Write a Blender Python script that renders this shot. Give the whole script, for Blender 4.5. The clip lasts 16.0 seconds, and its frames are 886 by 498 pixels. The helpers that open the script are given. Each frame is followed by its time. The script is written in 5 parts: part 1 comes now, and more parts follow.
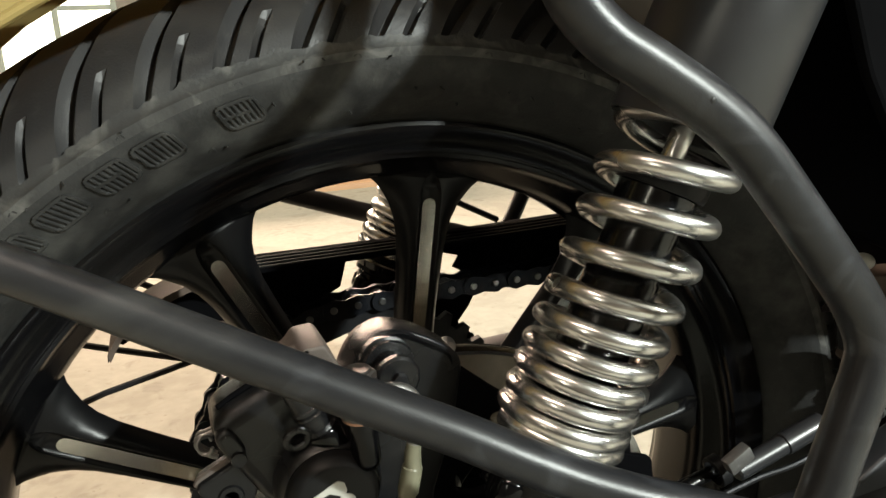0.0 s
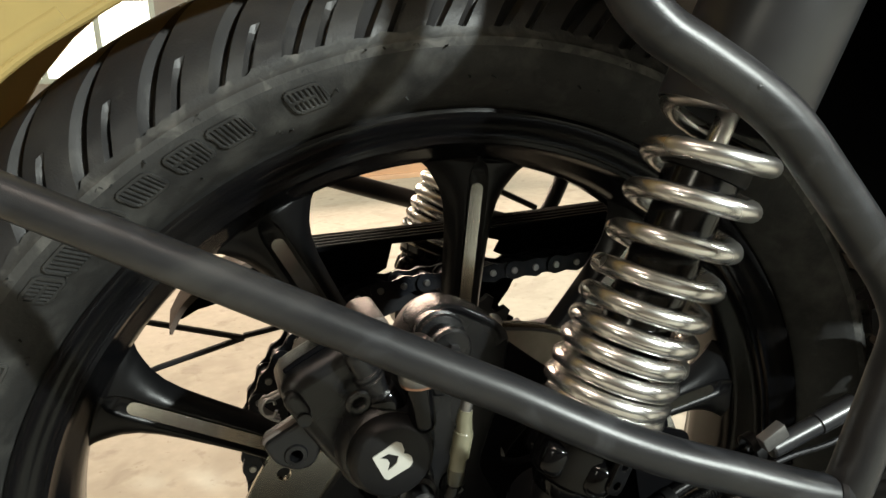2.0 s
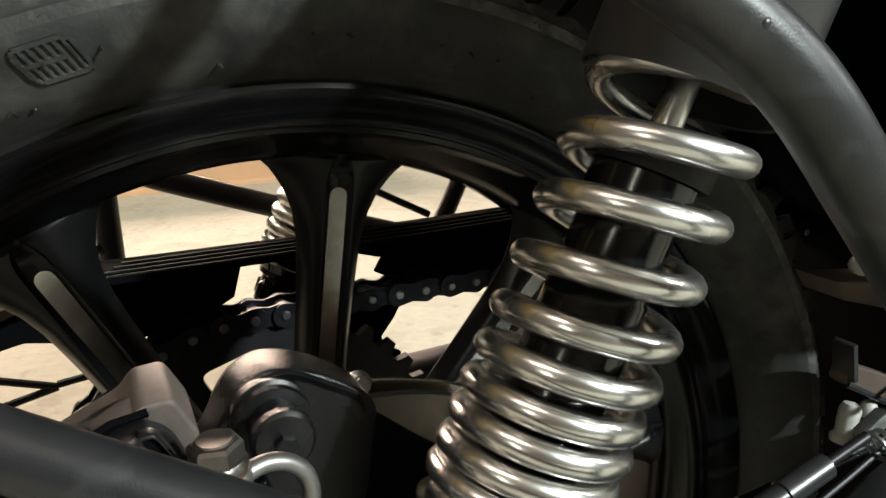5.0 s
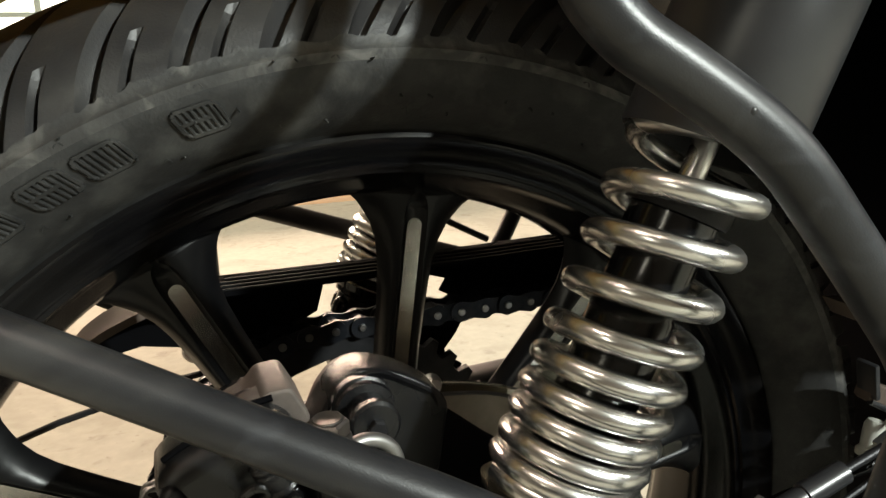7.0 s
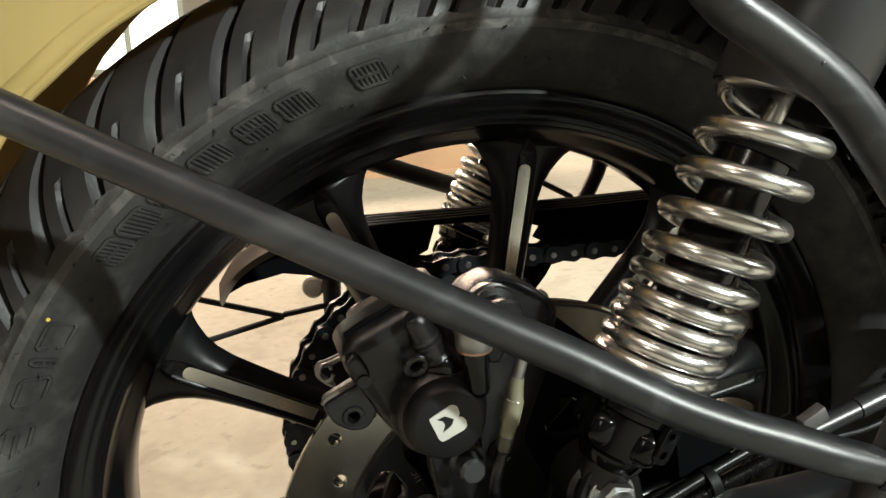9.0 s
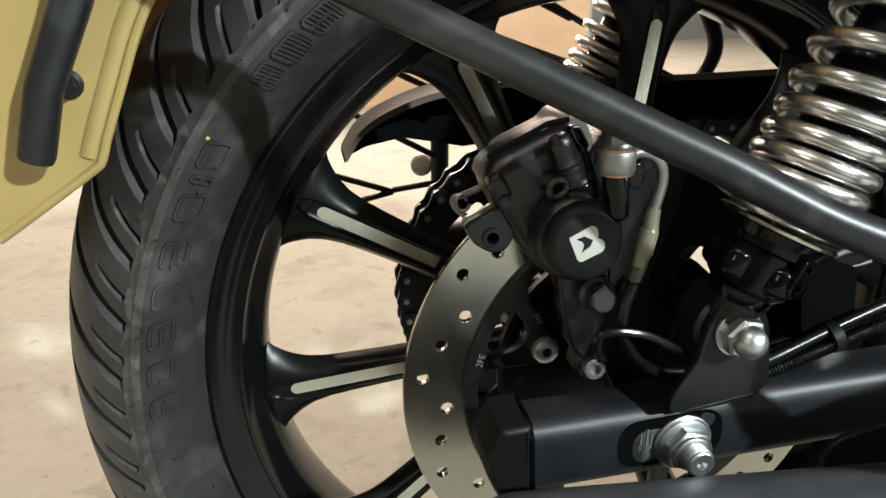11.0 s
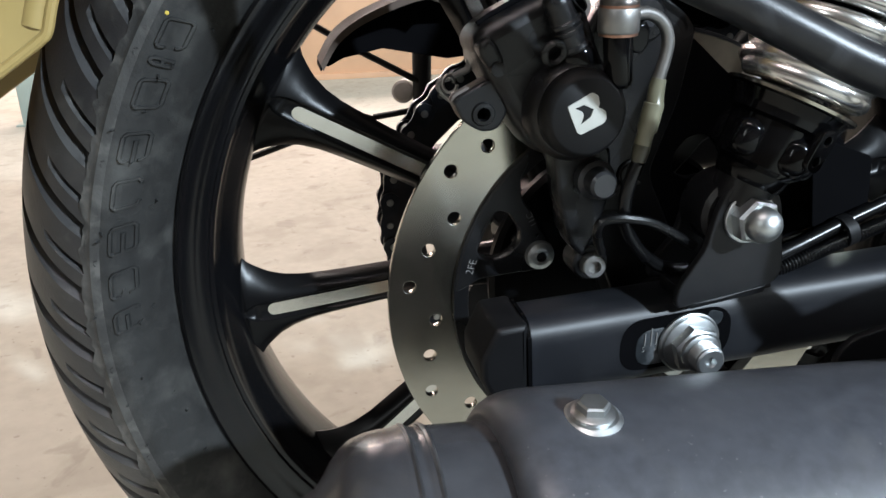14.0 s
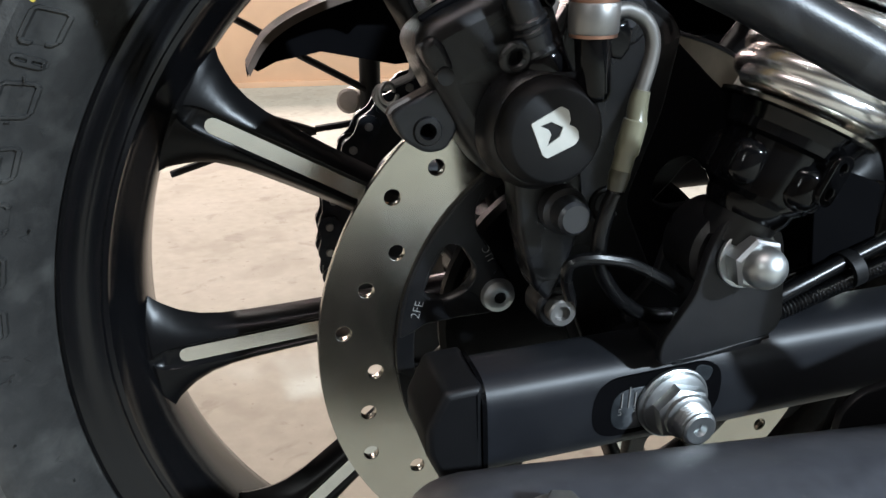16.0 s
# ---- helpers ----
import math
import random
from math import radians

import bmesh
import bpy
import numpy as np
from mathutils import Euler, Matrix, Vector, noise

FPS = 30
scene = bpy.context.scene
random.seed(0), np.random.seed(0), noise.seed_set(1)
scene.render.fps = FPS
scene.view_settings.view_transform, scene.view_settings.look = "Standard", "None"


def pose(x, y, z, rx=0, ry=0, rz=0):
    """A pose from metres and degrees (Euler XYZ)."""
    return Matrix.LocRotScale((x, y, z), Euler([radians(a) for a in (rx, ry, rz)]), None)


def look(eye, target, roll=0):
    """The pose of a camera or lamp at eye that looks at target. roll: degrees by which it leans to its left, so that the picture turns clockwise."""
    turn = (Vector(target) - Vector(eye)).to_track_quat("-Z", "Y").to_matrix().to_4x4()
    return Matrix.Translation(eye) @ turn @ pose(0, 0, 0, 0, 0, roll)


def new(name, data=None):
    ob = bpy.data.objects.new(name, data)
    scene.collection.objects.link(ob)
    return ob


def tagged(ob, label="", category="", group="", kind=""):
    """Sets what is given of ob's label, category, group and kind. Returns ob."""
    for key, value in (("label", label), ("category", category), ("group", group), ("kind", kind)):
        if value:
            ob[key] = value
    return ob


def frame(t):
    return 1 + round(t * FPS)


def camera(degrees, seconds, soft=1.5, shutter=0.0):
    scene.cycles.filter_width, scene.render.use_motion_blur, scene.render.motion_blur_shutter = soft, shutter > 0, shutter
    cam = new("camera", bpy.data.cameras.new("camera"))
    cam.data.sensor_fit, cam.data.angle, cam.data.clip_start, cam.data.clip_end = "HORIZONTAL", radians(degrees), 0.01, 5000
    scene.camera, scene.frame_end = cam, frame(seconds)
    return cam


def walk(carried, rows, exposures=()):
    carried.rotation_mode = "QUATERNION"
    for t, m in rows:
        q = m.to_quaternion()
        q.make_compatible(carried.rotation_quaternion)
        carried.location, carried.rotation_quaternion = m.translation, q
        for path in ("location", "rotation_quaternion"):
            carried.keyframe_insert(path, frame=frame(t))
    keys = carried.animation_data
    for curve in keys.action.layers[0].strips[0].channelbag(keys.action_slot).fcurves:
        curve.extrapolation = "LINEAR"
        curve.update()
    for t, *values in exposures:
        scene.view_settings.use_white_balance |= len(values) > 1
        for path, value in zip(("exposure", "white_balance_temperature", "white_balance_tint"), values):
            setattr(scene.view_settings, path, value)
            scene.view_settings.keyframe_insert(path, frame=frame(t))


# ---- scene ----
# Rear wheel of a parked motorcycle, filmed close by a hand-held camera. The wheel's axle runs along y, the machine faces +x.
cam = camera(60.64, 16.0)
# seconds, eye, Euler degrees
ROWS = [
    (0, -0.1010, -0.3861, 0.5803, 74.43, 2.05, -20.33),
    (0.5, -0.1132, -0.3937, 0.5836, 74.38, 1.90, -18.75),
    (1, -0.1298, -0.4019, 0.5786, 74.20, 1.88, -17.54),
    (1.5, -0.1356, -0.4053, 0.5720, 74.08, 2.00, -17.24),
    (2, -0.1177, -0.4006, 0.5797, 73.99, 1.79, -18.16),
    (2.5, -0.0969, -0.3891, 0.5819, 74.34, 1.68, -20.28),
    (2.8, -0.0695, -0.3457, 0.5647, 74.22, 1.25, -23.92),
    (3, -0.0496, -0.3212, 0.5512, 73.90, 0.75, -25.21),
    (3.5, -0.0408, -0.2930, 0.5402, 73.05, 0.18, -27.13),
    (4, -0.0424, -0.2945, 0.5402, 72.72, 0.55, -27.08),
    (4.5, -0.0540, -0.3023, 0.5497, 73.19, 0.81, -26.23),
    (6.8, -0.0842, -0.3438, 0.5748, 75.39, 1.01, -21.51),
    (7, -0.0881, -0.3511, 0.5754, 75.45, 1.04, -21.11),
    (7.5, -0.1051, -0.3615, 0.5710, 74.99, 0.77, -19.90),
    (8, -0.1172, -0.3796, 0.5733, 74.71, 0.62, -18.49),
    (8.2, -0.1220, -0.3876, 0.5736, 74.65, 0.74, -18.19),
    (10.3, -0.1634, -0.4206, 0.5452, 71.66, 0.39, -12.23),
    (10.5, -0.1682, -0.4222, 0.5379, 71.12, 0.46, -11.54),
    (11, -0.1746, -0.4243, 0.5285, 69.52, 0.28, -11.04),
    (11.5, -0.1753, -0.4258, 0.5177, 68.61, 0.26, -10.52),
    (12, -0.1788, -0.4205, 0.4935, 67.83, 0.43, -10.47),
    (12.5, -0.1818, -0.4203, 0.4836, 67.37, 0.55, -10.62),
    (13, -0.1810, -0.4239, 0.4823, 67.72, 0.48, -10.97),
    (13.5, -0.1789, -0.4228, 0.4809, 68.01, 0.55, -11.77),
    (14, -0.1748, -0.4124, 0.4799, 68.19, 0.73, -12.63),
    (14.3, -0.1656, -0.3778, 0.4804, 69.32, 0.17, -14.26),
    (14.5, -0.1522, -0.3458, 0.4792, 68.26, 0.60, -14.56),
    (15, -0.1513, -0.3344, 0.4666, 68.36, 0.00, -16.00),
    (15.5, -0.1537, -0.3494, 0.4756, 68.61, -0.38, -15.64),
    (16, -0.1534, -0.3576, 0.4703, 68.85, -0.50, -15.19),
]
# stops, kelvin, tint: the camera turns its picture cooler late in the shot
EXPOSURES = [(0.0, 0.18, 7000, 2), (2.0, 0.17, 6900, 2), (2.5, 0.17, 6900, 2), (3.2, 0.14, 6700, 1), (4.7, 0.14, 6650, 1), (7.0, 0.12, 7000, 2), (8.2, 0.14, 7000, 2), (10.6, 0.21, 6650, 1), (12.0, 0.14, 5750, 6), (13.5, 0.16, 5750, 6), (14.5, 0.23, 5800, 6), (16.0, 0.21, 5750, 6)]
walk(cam, [(r[0], pose(*r[1:])) for r in ROWS], EXPOSURES)

# ---- light ----
world = bpy.data.worlds.new("room_air")
scene.world = world
world.use_nodes = True
world.node_tree.nodes["Background"].inputs[0].default_value = (0.55, 0.6, 0.7, 1)
world.node_tree.nodes["Background"].inputs[1].default_value = 0.02


def lamp(name, eye, target, size, watts, colour):
    data = bpy.data.lights.new(name, "AREA")
    data.shape, data.size, data.size_y, data.energy, data.color = "RECTANGLE", size[0], size[1], watts, colour
    ob = new(name, data)
    ob.matrix_world = look(eye, target)
    return ob


lamp("ceiling_lamp_side", (2.15, -3.55, 2.62), (0.0, 0.0, 0.4), (0.14, 0.14), 350, (0.90, 0.96, 1.0))
lamp("ceiling_lamp_over", (-0.8, -0.75, 2.75), (-0.2, 0.0, 0.3), (1.2, 0.06), 22, (1.0, 0.80, 0.73))
lamp("ceiling_lamp_front", (4.3, -1.5, 2.5), (0.0, 0.0, 0.4), (0.2, 1.2), 48, (0.95, 0.97, 1.0))
lamp("ceiling_lamp_rear", (-3.4, -2.6, 2.6), (0.0, 0.0, 0.4), (0.2, 1.2), 22, (1.0, 0.95, 0.86))
# added pink fill for the glow of the lit far side, no known fixture
lamp("far_room_fill", (-0.2, 4.5, 2.0), (-0.1, 0.0, 0.4), (3.2, 0.8), 300, (1.0, 0.72, 0.61))
# added fill over the far floor, warmed to stand for bounce off the board
lamp("floor_fill", (-0.5, 2.1, 3.1), (-0.5, 2.0, 0.0), (2.2, 0.8), 46, (1.0, 0.86, 0.74))

# ---- materials ----
def material(name, colour, rough=0.5, metal=0.0, vary=0.12, grain=60.0, bump=0.0, bump_scale=400.0, coat=0.0, dirt=0.0, dirt_colour=(0.25, 0.22, 0.18), spread=0.12, spec=0.5):
    """A surface with two scales of colour and gloss variation, fine relief, and some dust or stains of irregular shape."""
    m = bpy.data.materials.new(name)
    m.use_nodes = True
    t = m.node_tree
    n, l = t.nodes, t.links
    b = n["Principled BSDF"]
    co = n.new("ShaderNodeTexCoord")

    def noise_node(scale, detail=4.0):
        k = n.new("ShaderNodeTexNoise")
        k.inputs["Scale"].default_value, k.inputs["Detail"].default_value = scale, detail
        l.new(co.outputs["Object"], k.inputs["Vector"])
        return k

    def ramp(src, lo, hi, a, c):
        r = n.new("ShaderNodeMapRange")
        for key, v in zip(("From Min", "From Max", "To Min", "To Max"), (lo, hi, a, c)):
            r.inputs[key].default_value = v
        l.new(src, r.inputs["Value"])
        return r.outputs["Result"]

    def mix(fac, a, c, blend="MIX"):
        x = n.new("ShaderNodeMix")
        x.data_type, x.blend_type = "RGBA", blend
        for sock, v in ((x.inputs[0], fac), (x.inputs[6], a), (x.inputs[7], c)):
            if isinstance(v, bpy.types.NodeSocket):
                l.new(v, sock)
            else:
                sock.default_value = (*v, 1) if isinstance(v, tuple) else v
        return x.outputs[2]

    fine, broad = noise_node(grain), noise_node(grain * 0.12, 3.0)
    dark = tuple(c * (1 - vary) for c in colour)
    light = tuple(min(1, c * (1 + vary)) for c in colour)
    col = mix(ramp(fine.outputs["Fac"], 0.3, 0.7, 0, 1), dark, light)
    col = mix(ramp(broad.outputs["Fac"], 0.35, 0.65, 0, vary * 2), col, dark)
    if dirt:
        spots = noise_node(grain * 0.35, 8.0)
        col = mix(ramp(spots.outputs["Fac"], 0.52, 0.75, 0, dirt), col, dirt_colour)
    l.new(col, b.inputs["Base Color"])
    l.new(ramp(broad.outputs["Fac"], 0.3, 0.7, max(0.03, rough - spread * rough), min(1, rough + spread * rough)), b.inputs["Roughness"])
    b.inputs["Metallic"].default_value = metal
    b.inputs["Specular IOR Level"].default_value = spec
    b.inputs["Coat Weight"].default_value = coat
    b.inputs["Coat Roughness"].default_value = 0.08
    if bump:
        relief = noise_node(bump_scale, 6.0)
        bp = n.new("ShaderNodeBump")
        bp.inputs["Strength"].default_value, bp.inputs["Distance"].default_value = bump, 0.0004
        l.new(relief.outputs["Fac"], bp.inputs["Height"])
        l.new(bp.outputs["Normal"], b.inputs["Normal"])
    return m


RUBBER = material("tyre_rubber", (0.0195, 0.0185, 0.0188), 0.46, vary=0.25, grain=45, bump=0.35, bump_scale=900, dirt=0.35, dirt_colour=(0.10, 0.095, 0.085))
RUBBER_SIDE = material("sidewall_rubber", (0.0185, 0.0184, 0.0180), 0.6, vary=0.3, grain=110, bump=0.5, bump_scale=700, dirt=0.6, dirt_colour=(0.085, 0.084, 0.078))
DUSTED = material("dusted_shoulder_rubber", (0.024, 0.0235, 0.0225), 0.62, vary=0.3, grain=110, bump=0.6, bump_scale=600, dirt=0.6, dirt_colour=(0.10, 0.097, 0.09))
GLOSS = material("gloss_black_paint", (0.003, 0.003, 0.0035), 0.20, vary=0.2, grain=40, coat=0.06, dirt=0.03, spec=0.30)
SPOKE = material("black_spoke_paint", (0.003, 0.003, 0.0034), 0.30, vary=0.2, grain=60, bump=0.05, bump_scale=1500, spec=0.15)
SATIN = material("satin_black_powder_coat", (0.0065, 0.0066, 0.0076), 0.42, vary=0.2, grain=90, bump=0.12, bump_scale=1800, dirt=0.06, dirt_colour=(0.08, 0.075, 0.07), spec=0.30)
SHEEN = material("satin_grey_black_sleeve", (0.020, 0.0205, 0.0225), 0.34, vary=0.12, grain=80, bump=0.08, bump_scale=1600, spec=0.5)
CAN = material("satin_black_can_paint", (0.050, 0.051, 0.056), 0.22, vary=0.3, grain=70, bump=0.12, bump_scale=1600, dirt=0.35, dirt_colour=(0.09, 0.085, 0.08), spec=0.5)
SEAM = material("scuffed_seam_paint", (0.034, 0.034, 0.036), 0.30, vary=0.4, grain=160, bump=0.2, bump_scale=1200, dirt=0.5, dirt_colour=(0.11, 0.108, 0.105), spec=0.5)
LACQUER = material("wet_black_lacquer", (0.0022, 0.0022, 0.0025), 0.11, vary=0.2, grain=90, coat=0.0, spec=0.19)
MATT = material("matt_black_heat_paint", (0.050, 0.053, 0.062), 0.35, vary=0.2, grain=160, bump=0.22, bump_scale=3200, dirt=0.25, dirt_colour=(0.12, 0.12, 0.12), spec=0.5)
CAST = material("black_cast_metal", (0.0050, 0.0051, 0.0058), 0.28, vary=0.25, grain=150, bump=0.28, bump_scale=2600, dirt=0.12, dirt_colour=(0.06, 0.056, 0.052), spec=0.32)
PLASTIC = material("black_plastic", (0.0045, 0.0045, 0.005), 0.5, vary=0.1, grain=80, bump=0.15, bump_scale=2600, spec=0.22)
ARM_COAT = material("blue_black_arm_coat", (0.0085, 0.0092, 0.0115), 0.46, vary=0.2, grain=90, bump=0.12, bump_scale=1800, dirt=0.08, dirt_colour=(0.08, 0.078, 0.075), spec=0.42)
TUBE = material("matt_black_tube_coat", (0.0105, 0.0111, 0.0129), 0.37, vary=0.2, grain=90, bump=0.14, bump_scale=1800, dirt=0.08, dirt_colour=(0.09, 0.085, 0.08), spec=0.38)
# dust on the frame ledges; on the chain guard's tail, reflected pink light as colour
DUSTY_LIT = material("dusty_and_pink_lit_plastic", (0.092, 0.070, 0.057), 0.65, vary=0.2, grain=60, bump=0.1, bump_scale=900, spec=0.12)
# black plastic with shade put into its colour: near black, almost no gloss
DARK = material("shaded_black_plastic", (0.0025, 0.0025, 0.003), 0.8, vary=0.2, grain=30, spec=0.02)
HOSE = material("black_hose_rubber", (0.0028, 0.0028, 0.0031), 0.27, vary=0.15, grain=200, bump=0.12, bump_scale=1500, spec=0.3)
CHROME = material("chromed_spring_steel", (0.62, 0.61, 0.59), 0.25, 1.0, vary=0.06, grain=80, spread=0.25, bump=0.04, bump_scale=500)
STEEL = material("brushed_disc_steel", (0.42, 0.40, 0.345), 0.23, 1.0, vary=0.18, grain=26, bump=0.02, bump_scale=700, spread=0.2)
ZINC = material("zinc_plated_steel", (0.47, 0.49, 0.495), 0.40, 1.0, vary=0.12, grain=150, bump=0.1, bump_scale=1500, dirt=0.2, dirt_colour=(0.3, 0.3, 0.28))
SCALE = material("scratched_dark_plate", (0.03, 0.034, 0.038), 0.3, 0.4, vary=0.4, grain=260, dirt=0.4, dirt_colour=(0.3, 0.32, 0.34))
ALU = material("machined_aluminium", (0.56, 0.55, 0.515), 0.22, 1.0, vary=0.06, grain=120, bump=0.05, bump_scale=1500)
COPPER = material("dull_copper", (0.30, 0.17, 0.12), 0.4, 0.9, vary=0.15, grain=200)
# worn black casting, with the pink light on its top faces put into the colour
WORN_LIT = material("worn_pink_lit_casting", (0.105, 0.088, 0.078), 0.46, 0.15, vary=0.3, grain=140, bump=0.25, bump_scale=2000, dirt=0.35, dirt_colour=(0.03, 0.028, 0.027), spec=0.35)
TAB = material("pale_scuffed_tab", (0.18, 0.163, 0.128), 0.45, 0.3, vary=0.15, grain=120, bump=0.1, bump_scale=1400, dirt=0.4, dirt_colour=(0.28, 0.23, 0.15))
FASTENER = material("dull_grey_fastener", (0.115, 0.105, 0.098), 0.36, 0.9, vary=0.2, grain=200)
BANJO = material("dull_silver_fitting", (0.22, 0.215, 0.207), 0.45, 0.85, vary=0.1, grain=150, bump=0.1)
OLIVE = material("darkened_clear_sleeve", (0.045, 0.043, 0.028), 0.3, vary=0.3, grain=150)
SLEEVE = material("yellowed_clear_sleeve", (0.14, 0.135, 0.092), 0.28, vary=0.15, grain=120)
tangent = STEEL.node_tree.nodes.new("ShaderNodeTangent")
tangent.direction_type, tangent.axis = "RADIAL", "Y"
STEEL.node_tree.links.new(tangent.outputs["Tangent"], STEEL.node_tree.nodes["Principled BSDF"].inputs["Tangent"])
STEEL.node_tree.nodes["Principled BSDF"].inputs["Anisotropic"].default_value = 0.6
STEEL.node_tree.nodes["Principled BSDF"].inputs["Anisotropic Rotation"].default_value = 0.25
CHAIN = material("oily_chain_steel", (0.030, 0.033, 0.041), 0.34, 0.8, vary=0.3, grain=200, dirt=0.2, dirt_colour=(0.10, 0.09, 0.08))
RIVET = material("worn_steel_rivet", (0.42, 0.41, 0.40), 0.3, 1.0, vary=0.15, grain=300)
SPROCKET = material("dark_sprocket_steel", (0.02, 0.02, 0.022), 0.45, 0.6, vary=0.25, grain=120)
SAND = material("sand_yellow_paint", (0.30, 0.222, 0.082), 0.38, vary=0.06, grain=40, coat=0.15, bump=0.05, bump_scale=900)
LOGO = material("ivory_print", (0.39, 0.385, 0.35), 0.5, vary=0.06, grain=200)
PALE = material("pale_worn_rubber", (0.62, 0.58, 0.55), 0.5, vary=0.1, grain=120)
INK = material("white_stamped_ink", (0.20, 0.20, 0.195), 0.6, vary=0.1, grain=300)
YELLOW = material("yellow_paint_dot", (0.48, 0.36, 0.05), 0.6)
CONCRETE = material("dusty_concrete", (0.41, 0.397, 0.335), 0.75, vary=0.07, grain=52, bump=0.3, bump_scale=160, dirt=0.25, dirt_colour=(0.345, 0.328, 0.272))
BOARD = material("orange_brown_board", (0.54, 0.33, 0.19), 0.6, vary=0.10, grain=6, bump=0.1, bump_scale=80)
WALL = material("cream_wall_paint", (0.20, 0.185, 0.16), 0.8, vary=0.05, grain=3, bump=0.1, bump_scale=60)
POST = material("grey_green_paint", (0.30, 0.35, 0.31), 0.55, vary=0.08, grain=12)



def stain(mat, scale, lo, hi, amount, colour, detail=6.0, warp=0.0):
    """Lays uneven stains of one colour over a material's base colour."""
    t = mat.node_tree
    n, l = t.nodes, t.links
    base = n["Principled BSDF"].inputs["Base Color"]
    old = base.links[0].from_socket
    co = n.new("ShaderNodeTexCoord")
    k = n.new("ShaderNodeTexNoise")
    k.inputs["Scale"].default_value, k.inputs["Detail"].default_value, k.inputs["Distortion"].default_value = scale, detail, warp
    l.new(co.outputs["Object"], k.inputs["Vector"])
    r = n.new("ShaderNodeMapRange")
    for key, v in zip(("From Min", "From Max", "To Min", "To Max"), (lo, hi, 0.0, amount)):
        r.inputs[key].default_value = v
    l.new(k.outputs["Fac"], r.inputs["Value"])
    x = n.new("ShaderNodeMix")
    x.data_type = "RGBA"
    l.new(r.outputs["Result"], x.inputs[0])
    l.new(old, x.inputs[6])
    x.inputs[7].default_value = (*colour, 1)
    l.new(x.outputs[2], base)


stain(CONCRETE, 2.6, 0.45, 0.66, 0.28, (0.475, 0.462, 0.40), 8.0, 0.6)
stain(CONCRETE, 6.5, 0.53, 0.62, 0.45, (0.315, 0.300, 0.25), 9.0, 0.9)
stain(CONCRETE, 21.0, 0.60, 0.68, 0.50, (0.27, 0.255, 0.21), 7.0, 0.5)
stain(CONCRETE, 95.0, 0.68, 0.74, 0.50, (0.22, 0.205, 0.17), 3.0)
stain(RUBBER_SIDE, 120.0, 0.54, 0.70, 0.22, (0.060, 0.0595, 0.056), 9.0, 0.8)
stain(TUBE, 38.0, 0.58, 0.66, 0.45, (0.034, 0.036, 0.041), 5.0, 1.2)
stain(TUBE, 14.0, 0.55, 0.68, 0.60, (0.040, 0.040, 0.040), 7.0, 0.8)
stain(MATT, 420.0, 0.70, 0.76, 0.5, (0.16, 0.16, 0.165), 2.0)
stain(DUSTED, 75.0, 0.48, 0.66, 0.55, (0.115, 0.11, 0.10), 9.0, 0.9)
stain(RUBBER, 60.0, 0.58, 0.70, 0.35, (0.070, 0.066, 0.060), 9.0, 0.6)
for mat, strength in ((CONCRETE, 0.08), (RUBBER_SIDE, 0.3), (RUBBER, 0.5)):
    mat.node_tree.nodes["Principled BSDF"].inputs["Specular IOR Level"].default_value = strength

DAYLIGHT = bpy.data.materials.new("bright_daylight")
DAYLIGHT.use_nodes = True
DAYLIGHT.node_tree.nodes["Principled BSDF"].inputs["Emission Color"].default_value = (1.0, 0.95, 0.86, 1)
DAYLIGHT.node_tree.nodes["Principled BSDF"].inputs["Emission Strength"].default_value = 3.0

# ---- building helpers ----
Y_AXIS = Vector((0, 1, 0))
AXLE = Vector((0, 0, 0.312))


def finish(mesh, mat, angle=35):
    mesh.materials.clear()
    mesh.materials.append(mat)
    mesh.polygons.foreach_set("use_smooth", [True] * len(mesh.polygons))
    mesh.set_sharp_from_angle(angle=radians(angle))
    return mesh


def part(name, bm, mat, parent=None, label="", angle=35):
    """Links a bmesh (or a mesh) as one object, under a thing or a part."""
    if isinstance(bm, bmesh.types.BMesh):
        mesh = bpy.data.meshes.new(name)
        bmesh.ops.recalc_face_normals(bm, faces=bm.faces)
        bm.to_mesh(mesh)
        bm.free()
    else:
        mesh = bm
    finish(mesh, mat, angle)
    ob = new(name, mesh)
    # thing, part and sub-part: no fourth level
    while parent is not None and parent.parent is not None and parent.parent.parent is not None:
        parent = parent.parent
    ob.parent = parent
    return tagged(ob, label)


def smooth_path(pts, steps=6, closed=False):
    """A Catmull-Rom line through the points."""
    p = [Vector(q) for q in pts]
    n = len(p)
    out = []
    for i in range(n if closed else n - 1):
        a, b, c, d = (p[(i + k) % n] if closed else p[min(max(i + k, 0), n - 1)] for k in (-1, 0, 1, 2))
        for s in range(steps):
            t = s / steps
            out.append(0.5 * (2 * b + (c - a) * t + (2 * a - 5 * b + 4 * c - d) * t * t + (3 * b - a - 3 * c + d) * t ** 3))
    if not closed:
        out.append(p[-1])
    return out


